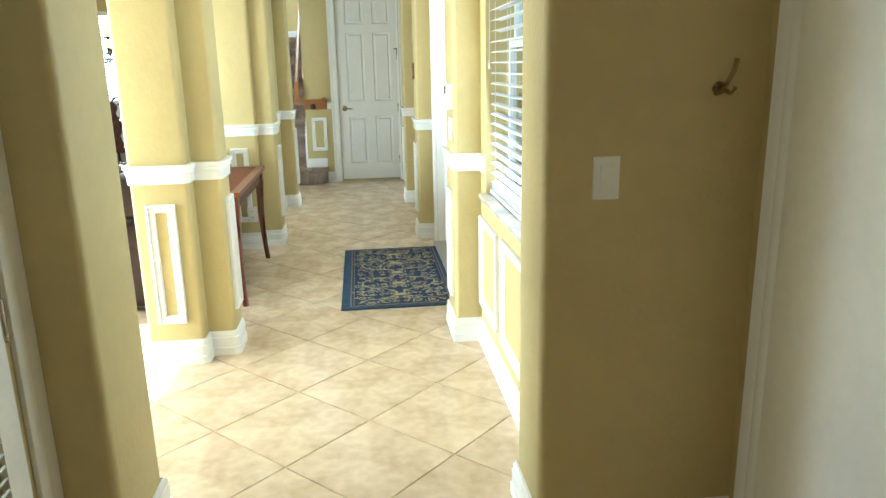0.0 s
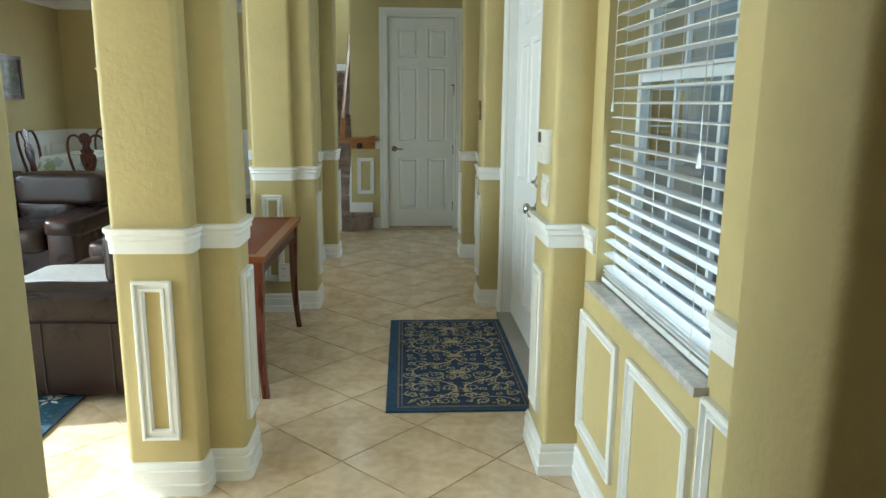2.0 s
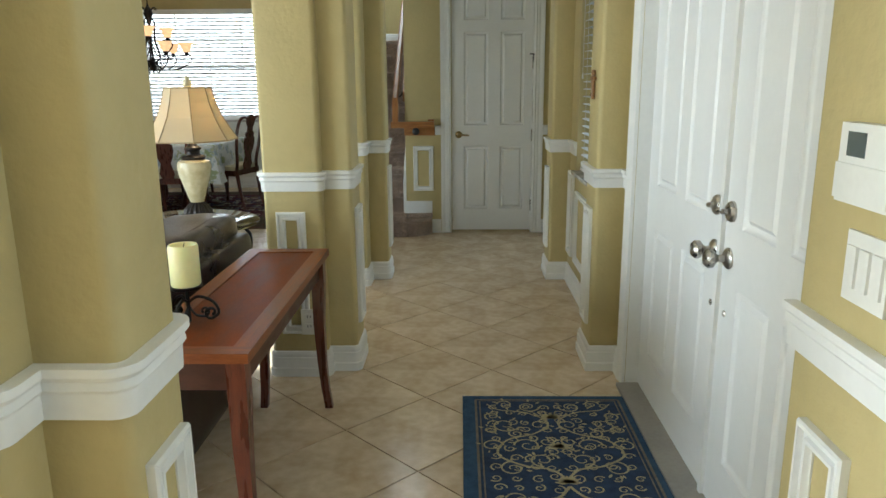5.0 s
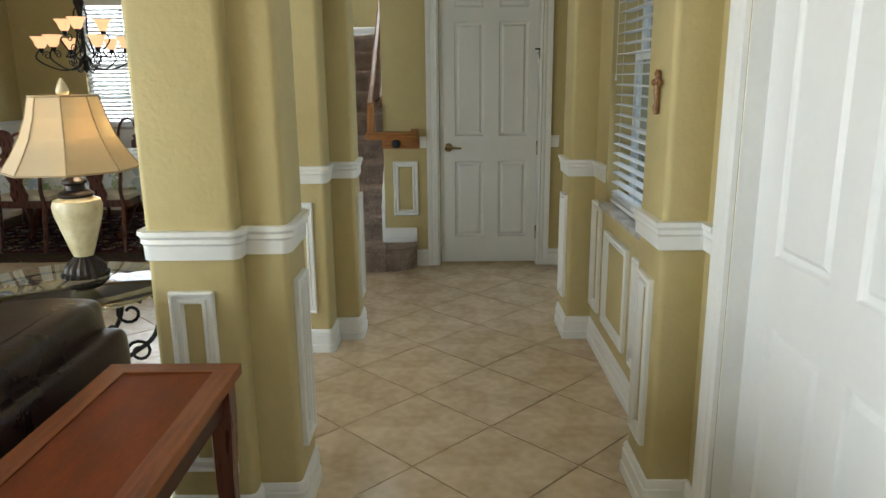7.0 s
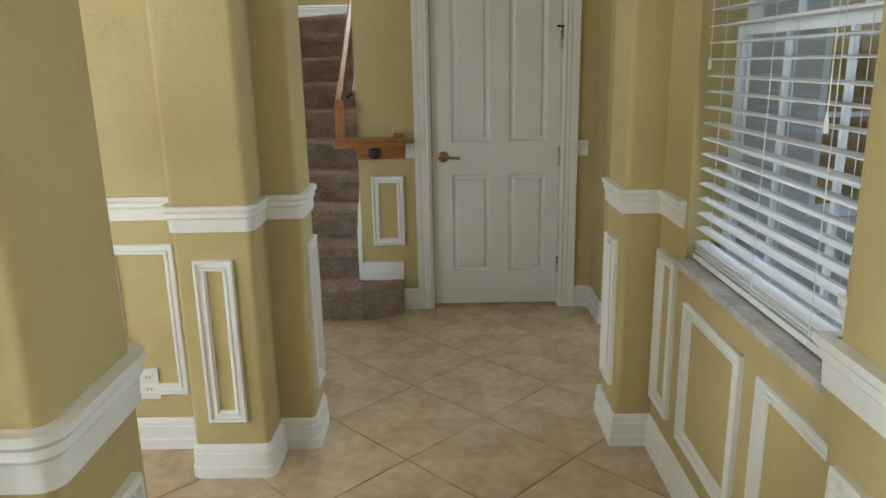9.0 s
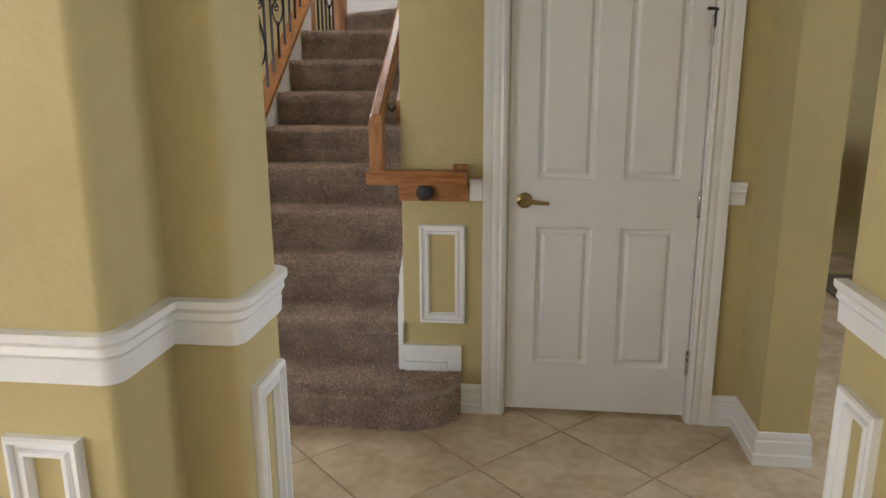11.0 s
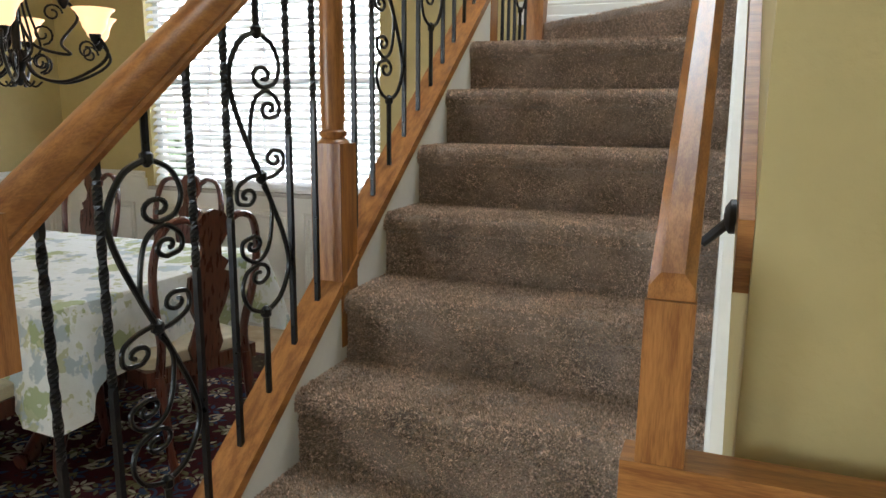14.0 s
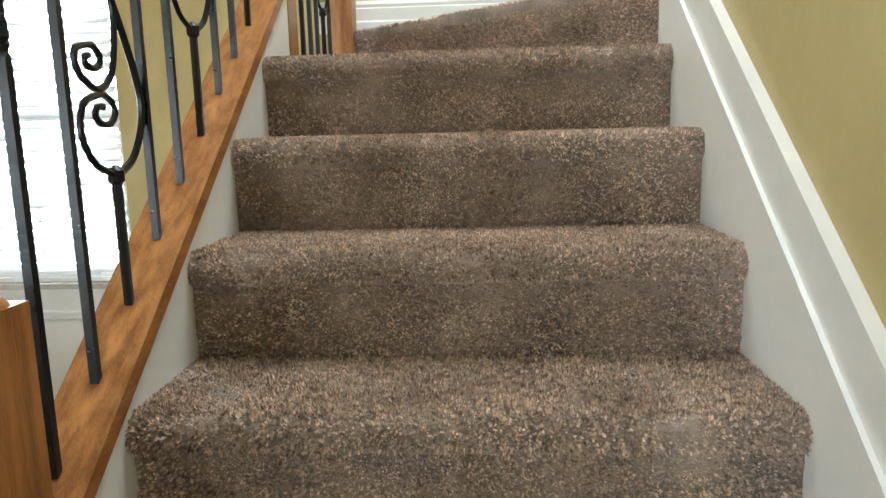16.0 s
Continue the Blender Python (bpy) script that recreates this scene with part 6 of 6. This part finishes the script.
def dining_chair(m):
    """A Queen Anne chair that faces -y."""
    c = thing("dining_chair", "carved dark mahogany dining chair with cream seat", "chair", m, "chairs round the dining table")
    bm = bmesh.new()
    cushion(bm, -0.235, 0.235, -0.235, 0.20, 0.43, 0.495, 0.22, 16, 0.003)
    part("seat", bm, CREAMSEAT, c, "cream upholstered seat")
    part("seat_frame", boxed(-0.245, 0.245, -0.245, 0.215, 0.385, 0.445, 0.012, 3), MAHOG, c)
    for s in (-1, 1):
        bm = bmesh.new()
        tube(bm, [(s * 0.215, -0.215, 0.42), (s * 0.232, -0.232, 0.33), (s * 0.222, -0.222, 0.20), (s * 0.208, -0.208, 0.09), (s * 0.222, -0.225, 0.03), (s * 0.232, -0.24, 0.014)], [0.032, 0.035, 0.024, 0.016, 0.022, 0.014], 10)
        part("front_leg", bm, MAHOG, c)
        bm = bmesh.new()
        tube(bm, [(s * 0.19, 0.285, 0.014), (s * 0.19, 0.25, 0.14), (s * 0.195, 0.215, 0.42)], [0.017, 0.018, 0.022], 8)
        part("back_leg", bm, MAHOG, c)
        bm = bmesh.new()
        line = smooth_line([(s * 0.195, 0.215, 0.42), (s * 0.185, 0.225, 0.54), (s * 0.215, 0.25, 0.70), (s * 0.225, 0.275, 0.86), (s * 0.19, 0.30, 0.985), (s * 0.12, 0.31, 1.015), (s * 0.06, 0.315, 0.985)])
        tube(bm, line, [0.020 - 0.004 * i / len(line) for i in range(len(line))], 8, 0.8)
        part("back_stile", bm, MAHOG, c)
    half = [(0.055, 0.44), (0.075, 0.50), (0.060, 0.545), (0.048, 0.60), (0.075, 0.66), (0.092, 0.73), (0.088, 0.79), (0.062, 0.80), (0.080, 0.835), (0.045, 0.86), (0.040, 0.90), (0.070, 0.95), (0.072, 0.99), (0.045, 1.03), (0.0, 1.045)]
    out = half + [(-x, z) for x, z in half[-2::-1]]
    bm = bmesh.new()
    front, back = [], []
    for x, z in out:
        y = 0.215 + 0.10 * ((z - 0.42) / 0.6)
        front.append(bm.verts.new((x, y - 0.009, z)))
        back.append(bm.verts.new((x, y + 0.009, z)))
    n = len(out)
    for i in range(n):
        bm.faces.new((front[i], front[(i + 1) % n], back[(i + 1) % n], back[i]))
    for i in range(n // 2):
        j, k = n - 1 - i, n - 2 - i
        if i + 1 <= k:
            f = [front[i], front[i + 1], front[k], front[j]] if i + 1 < k else [front[i], front[i + 1], front[j]]
            g = [back[i], back[i + 1], back[k], back[j]] if i + 1 < k else [back[i], back[i + 1], back[j]]
            bm.faces.new(f)
            bm.faces.new(g[::-1])
    part("splat", bm, MAHOG, c, "carved vase-shaped splat")
    return c


ch = dining_chair(pose(-3.61, 9.86, 0.012, 0, 0, 178))
for x, y, a in ((-2.98, 9.88, 183), (-2.62, 10.56, 253), (-3.39, 11.32, 2), (-4.15, 11.32, -3), (-4.50, 10.55, 88)):
    copy_thing(ch, pose(x, y, 0.012, 0, 0, a))

# white wainscot with raised frames, sill height rail and crown
bm = bmesh.new()
box(bm, -5.0, -4.985, 4.6, 12.2, 0.0, 0.95)
setting("wainscot", bm, WHITE, "white wainscot on the west wall", "trim")
bm = bmesh.new()
box(bm, -4.985, -1.75, 12.185, 12.2, 0.0, 0.875)
setting("wainscot", bm, WHITE, "white wainscot under the dining window", "trim")
for x0, x1 in ((-4.985, -4.26), (-2.42, -1.75)):
    setting("wainscot", boxed(x0, x1, 12.185, 12.2, 0.875, 0.95, 0), WHITE, "white wainscot beside the dining window", "trim")
run("chair_rail", [(-4.985, 4.6), (-4.985, 12.185), (-4.26, 12.185)], [(o, z) for o, z in RAIL], "white chair rail in the dining room")
run("chair_rail", [(-2.42, 12.185), (-1.75, 12.185)], RAIL, "white chair rail in the dining room")
run("baseboard", [(-4.985, 4.6), (-4.985, 12.185), (-1.75, 12.185)], BASE, "white baseboard in the dining room")
y = 4.75
while y < 12.0:
    panel(-4.985, y + 0.24, 0.20, 0.82, 0.48, 1, 0)
    y += 0.62
for x in (-4.62, -3.95, -3.35, -2.75, -2.12):
    panel(x, 12.185, 0.20, 0.78, 0.50, 0, -1)
CROWN = [(0.0, CEILING - 0.13), (0.012, CEILING - 0.13), (0.02, CEILING - 0.10), (0.06, CEILING - 0.05), (0.085, CEILING - 0.03), (0.10, CEILING - 0.001), (0.0, CEILING - 0.001)]
run("crown_moulding", [(-5.0, 0.8), (-5.0, 12.2), (-1.75, 12.2)], CROWN, "white crown moulding")

# framed picture on the west wall
pic = thing("framed_picture", "dark framed picture behind reflective glass on the wall", "picture", pose(-4.998, 10.42, 1.43, 0, 0, 90))
FRAMEW = MAHOG
for a, b, c, d in ((-0.56, 0.56, 0.0, 0.05), (-0.56, 0.56, 0.50, 0.55), (-0.56, -0.51, 0.05, 0.50), (0.51, 0.56, 0.05, 0.50)):
    part("frame", boxed(a, b, -0.03, 0.0, c, d, 0.006), FRAMEW, pic)
PRINT = material("muted landscape print", (0.16, 0.17, 0.16), 0.7, vary=0.5, scale=3, fine=12)
PRINT.node_tree.nodes["Principled BSDF"].inputs["Coat Weight"].default_value = 0.4
PRINT.node_tree.nodes["Principled BSDF"].inputs["Coat Roughness"].default_value = 0.02
part("print", boxed(-0.51, 0.51, -0.012, -0.006, 0.05, 0.50, 0), PRINT, pic, "muted print behind glass")

# ---- chandelier ----
CH = (-3.40, 10.60)
chand = thing("chandelier", "black iron two-tier chandelier with glowing amber glass cups", "chandelier", pose(CH[0], CH[1], -0.09))
bm = bmesh.new()
lathe(bm, [(0.0, 1.60), (0.012, 1.605), (0.03, 1.63), (0.02, 1.66), (0.035, 1.70), (0.018, 1.74), (0.018, 2.10), (0.03, 2.16), (0.05, 2.22), (0.03, 2.27), (0.012, 2.30), (0.006, 2.33), (0.0, 2.34)], 16)
part("column", bm, IRON, chand)
bm = bmesh.new()
tube(bm, [(0, 0, 2.33), (0, 0, CEILING + 0.07)], 0.006, 8)
lathe(bm, [(0.06, CEILING + 0.09), (0.06, CEILING + 0.08), (0.02, CEILING + 0.06), (0.0, CEILING + 0.059)], 18)
part("chain", bm, IRON, chand)
AMBER = glow("lit amber glass", (1.0, 0.60, 0.30), 0.34)


def chandelier_arm(a, r, z, drop):
    bm = bmesh.new()
    line = smooth_line([(0, 0.02, z - drop + 0.10), (0, 0.07, z - drop), (0, 0.20, z - drop - 0.03), (0, r - 0.02, z - drop + 0.02), (0, r + 0.05, z - 0.12), (0, r + 0.02, z - 0.055), (0, r, z - 0.06)])
    tube(bm, [(v.y * math.cos(a), v.y * math.sin(a), v.z) for v in line], 0.007, 7)
    for cy, cz, rr, a0, s in ((r - 0.045, z - 0.10, 0.04, 0, 1), (0.10, z - drop + 0.05, 0.045, -90, 1)):
        tube(bm, [(p[1] * math.cos(a), p[1] * math.sin(a), p[2]) for p in curl(cy, cz, rr, a0, 1.3, s)], 0.005, 6)
    lathe(bm, [(0.006, z - 0.08), (0.02, z - 0.06), (0.026, z - 0.035), (0.0, z - 0.03)], 12, r * math.cos(a), r * math.sin(a))
    arm = part("arm", bm, IRON, chand, "scrolled iron arm")
    bm = bmesh.new()
    lathe(bm, [(0.0, z - 0.04), (0.028, z - 0.036), (0.046, z - 0.012), (0.053, z + 0.018), (0.062, z + 0.043), (0.080, z + 0.060), (0.084, z + 0.066), (0.076, z + 0.063), (0.044, z + 0.005), (0.0, z - 0.02)], 20, r * math.cos(a), r * math.sin(a))
    part("glass_cup", bm, AMBER, arm, "glowing amber glass cup")


for k in range(6):
    chandelier_arm(math.tau * k / 6 + 0.25, 0.36, 1.85, 0.20)
for k in range(3):
    chandelier_arm(math.tau * k / 3 + 0.8, 0.19, 2.01, 0.24)
for k in range(6):
    bm = bmesh.new()
    a = math.tau * k / 6
    line = smooth_line([(0, 0.02, 1.70), (0, 0.09, 1.76), (0, 0.05, 1.95), (0, 0.06, 2.12), (0, 0.02, 2.20), (0, 0.06, 2.28), (0, 0.10, 2.26)])
    tube(bm, [(v.y * math.cos(a), v.y * math.sin(a), v.z) for v in line], 0.0055, 6)
    line = smooth_line([(0, 0.0, 1.66), (0, 0.05, 1.60), (0, 0.085, 1.62)])
    tube(bm, [(v.y * math.cos(a), v.y * math.sin(a), v.z) for v in line], 0.005, 6)
    part("scroll", bm, IRON, chand)
cl = new("chandelier_light", bpy.data.lights.new("chandelier_light", "POINT"))
cl.data.energy, cl.data.color, cl.data.shadow_soft_size = 0.9, (1.0, 0.72, 0.42), 0.3
cl.location = (CH[0], CH[1], 2.45)

# ---- the side room seen past the hall door ----
srug, w, h = pile_rug("study_rug", 1.95, 3.6, 9.9, 11.6, TAUPE, "taupe patterned rug in the side room")
stool = thing("wooden_chair", "dark wooden chair standing in the side room", "chair", pose(2.62, 11.6, 0))
part("seat", boxed(-0.2, 0.2, -0.2, 0.2, 0.43, 0.47, 0.01), MAHOG, stool)
for x in (-0.17, 0.17):
    for yy in (-0.17, 0.17):
        part("leg", boxed(x - 0.018, x + 0.018, yy - 0.018, yy + 0.018, 0, 0.43, 0.004), MAHOG, stool)
part("backrest", boxed(-0.2, 0.2, 0.17, 0.2, 0.47, 0.95, 0.01), MAHOG, stool)

# ---- carpet pile on the stairs ----
def tufts(count_per_m2):
    verts, faces = [], []
    rnd = random.Random(3)

    def blade(c, nrm):
        t = Vector((rnd.uniform(-1, 1), rnd.uniform(-1, 1), rnd.uniform(-1, 1)))
        side = nrm.cross(t).normalized() * rnd.uniform(0.0014, 0.0026)
        tip = c + (nrm + t * 0.55).normalized() * rnd.uniform(0.004, 0.008)
        k = len(verts)
        verts.extend((c - side, c + side, tip + side * 0.4, tip - side * 0.4))
        faces.append((k, k + 1, k + 2, k + 3))

    for n in range(1, NSTEP + 1):
        z1, y1 = n * RISE, nose_y(n)
        x1 = XR + 0.01 if n > 1 else -0.52
        for _ in range(int(count_per_m2 * (x1 - XL) * GOING)):
            blade(Vector((rnd.uniform(XL - 0.01, x1), y1 + rnd.uniform(0.02, GOING + 0.01), z1)), Vector((0, -0.2, 1)))
        for _ in range(int(count_per_m2 * (x1 - XL) * 0.06)):
            a = radians(rnd.uniform(0, 130))
            blade(Vector((rnd.uniform(XL - 0.01, x1), y1 + 0.030 - 0.030 * math.sin(a), z1 - 0.030 + 0.030 * math.cos(a))), Vector((0, -math.sin(a), math.cos(a))))
        for _ in range(int(count_per_m2 * (x1 - XL) * (RISE - 0.03))):
            blade(Vector((rnd.uniform(XL - 0.01, x1), y1 + 0.018, z1 - rnd.uniform(0.04, RISE))), Vector((0, -1, 0.25)))
    foot, along, top = Vector((-1.47, 12.0, 0)), Vector((0.95, -0.87, 0)), (NSTEP + 1) * RISE
    out = Vector((along.y, -along.x, 0)).normalized()
    for _ in range(int(count_per_m2 * 1.288 * RISE)):
        p = foot + along * rnd.random() - out * 0.006
        blade(Vector((p.x, min(p.y, 12.045), top - rnd.uniform(0.0, RISE) * 0.98)), out + Vector((0, 0, 0.25)))
    for _ in range(int(count_per_m2 * 0.25)):
        blade(Vector((rnd.uniform(XL, XR), rnd.uniform(11.2, 11.5), NSTEP * RISE)), Vector((0, -0.2, 1)))
    for _ in range(int(count_per_m2 * 0.085)):
        a, k = rnd.uniform(0, radians(90)), rnd.random()
        out = Vector((math.sin(a), -math.cos(a), 0))
        if k < 0.5:
            r, z, up = 0.215 * math.sqrt(rnd.random()), RISE, 1.0
        elif k < 0.66:
            r, z, up = 0.210, rnd.uniform(RISE - 0.025, RISE), 0.6
        else:
            r, z, up = 0.203, rnd.uniform(0.0, RISE - 0.03), 0.15
        blade(Vector((-0.50 + r * out.x, 9.178 + r * out.y, z)), Vector((out.x * (1 - up), out.y * (1 - up), up)))
    me = bpy.data.meshes.new("carpet_pile")
    me.from_pydata(verts, [], faces)
    me.materials.append(PILE)
    return me


def pile_material():
    m = material("brown heathered pile", (0.80, 0.63, 0.52), 0.95, scale=7, fine=60, dark=(0.53, 0.405, 0.325), spec=0.1)
    n, l = m.node_tree.nodes, m.node_tree.links
    b = n["Principled BSDF"]
    geo, hsv, r = n.new("ShaderNodeNewGeometry"), n.new("ShaderNodeHueSaturation"), n.new("ShaderNodeMapRange")
    r.inputs["To Min"].default_value, r.inputs["To Max"].default_value = 0.45, 1.28
    l.new(geo.outputs["Random Per Island"], r.inputs["Value"])
    l.new(r.outputs[0], hsv.inputs["Value"])
    l.new(b.inputs["Base Color"].links[0].from_socket, hsv.inputs["Color"])
    co = [x for x in n if x.type == "TEX_COORD"][0]
    fleck, r2, mul = n.new("ShaderNodeTexNoise"), n.new("ShaderNodeMapRange"), n.new("ShaderNodeMath")
    fleck.inputs["Scale"].default_value, fleck.inputs["Detail"].default_value = 85, 2
    l.new(co.outputs["Object"], fleck.inputs["Vector"])
    r2.inputs["From Min"].default_value, r2.inputs["From Max"].default_value = 0.36, 0.64
    r2.inputs["To Min"].default_value, r2.inputs["To Max"].default_value = 0.76, 1.24
    l.new(fleck.outputs["Fac"], r2.inputs["Value"])
    mul.operation = "MULTIPLY"
    l.new(r.outputs[0], mul.inputs[0])
    l.new(r2.outputs[0], mul.inputs[1])
    l.new(mul.outputs[0], hsv.inputs["Value"])
    l.new(hsv.outputs[0], b.inputs["Base Color"])
    return m


PILE = pile_material()
pile = new("carpet_pile", tufts(110000))
pile.parent = stairs
pile["kind"] = "stuff"

# ---- floor tiles ----
PITCH = 0.633 / math.sqrt(2)
tile_bm = bmesh.new()
box(tile_bm, -PITCH / 2 + 0.0022, PITCH / 2 - 0.0022, -PITCH / 2 + 0.0022, PITCH / 2 - 0.0022, -0.01, 0.0)
for v in tile_bm.verts:
    if v.co.z > -0.001:
        v.co.x *= 0.995
        v.co.y *= 0.995
tile_mesh = mesh_of("tile", tile_bm, TILE, False)
extra = bmesh.new()
near_count = 0
for i in range(-40, 41):
    for j in range(-40, 41):
        x, y = -0.19 + 0.633 * (i + j + 1) / 2, 2.4 + 0.633 * (j - i) / 2
        if not (-5.1 < x < 4.1 and -2.0 < y < 12.4):
            continue
        hall = -0.95 < x < 0.95 and 1.0 < y < 9.3
        room = -2.2 < x <= -0.95 and 2.0 < y < 9.6
        if (hall or room) and near_count < 300:
            share("tile", tile_mesh, FLOOR, pose(x, y, random.uniform(-0.0006, 0.0006), 0, 0, 45 + 90 * random.randrange(4)))
            near_count += 1
        else:
            c, h = PITCH / math.sqrt(2) - 0.0022, 0
            vs = [extra.verts.new((x + a * c, y + b * c, z)) for z in (-0.01, 0.0) for a, b in ((1, 0), (0, 1), (-1, 0), (0, -1))]
            for f in ((4, 5, 6, 7), (0, 1, 5, 4), (1, 2, 6, 5), (2, 3, 7, 6), (3, 0, 4, 7)):
                extra.faces.new([vs[k] for k in f])
rest = part("tiles", extra, TILE, FLOOR, "cream ceramic floor tiles", False)
rest["kind"] = "stuff"
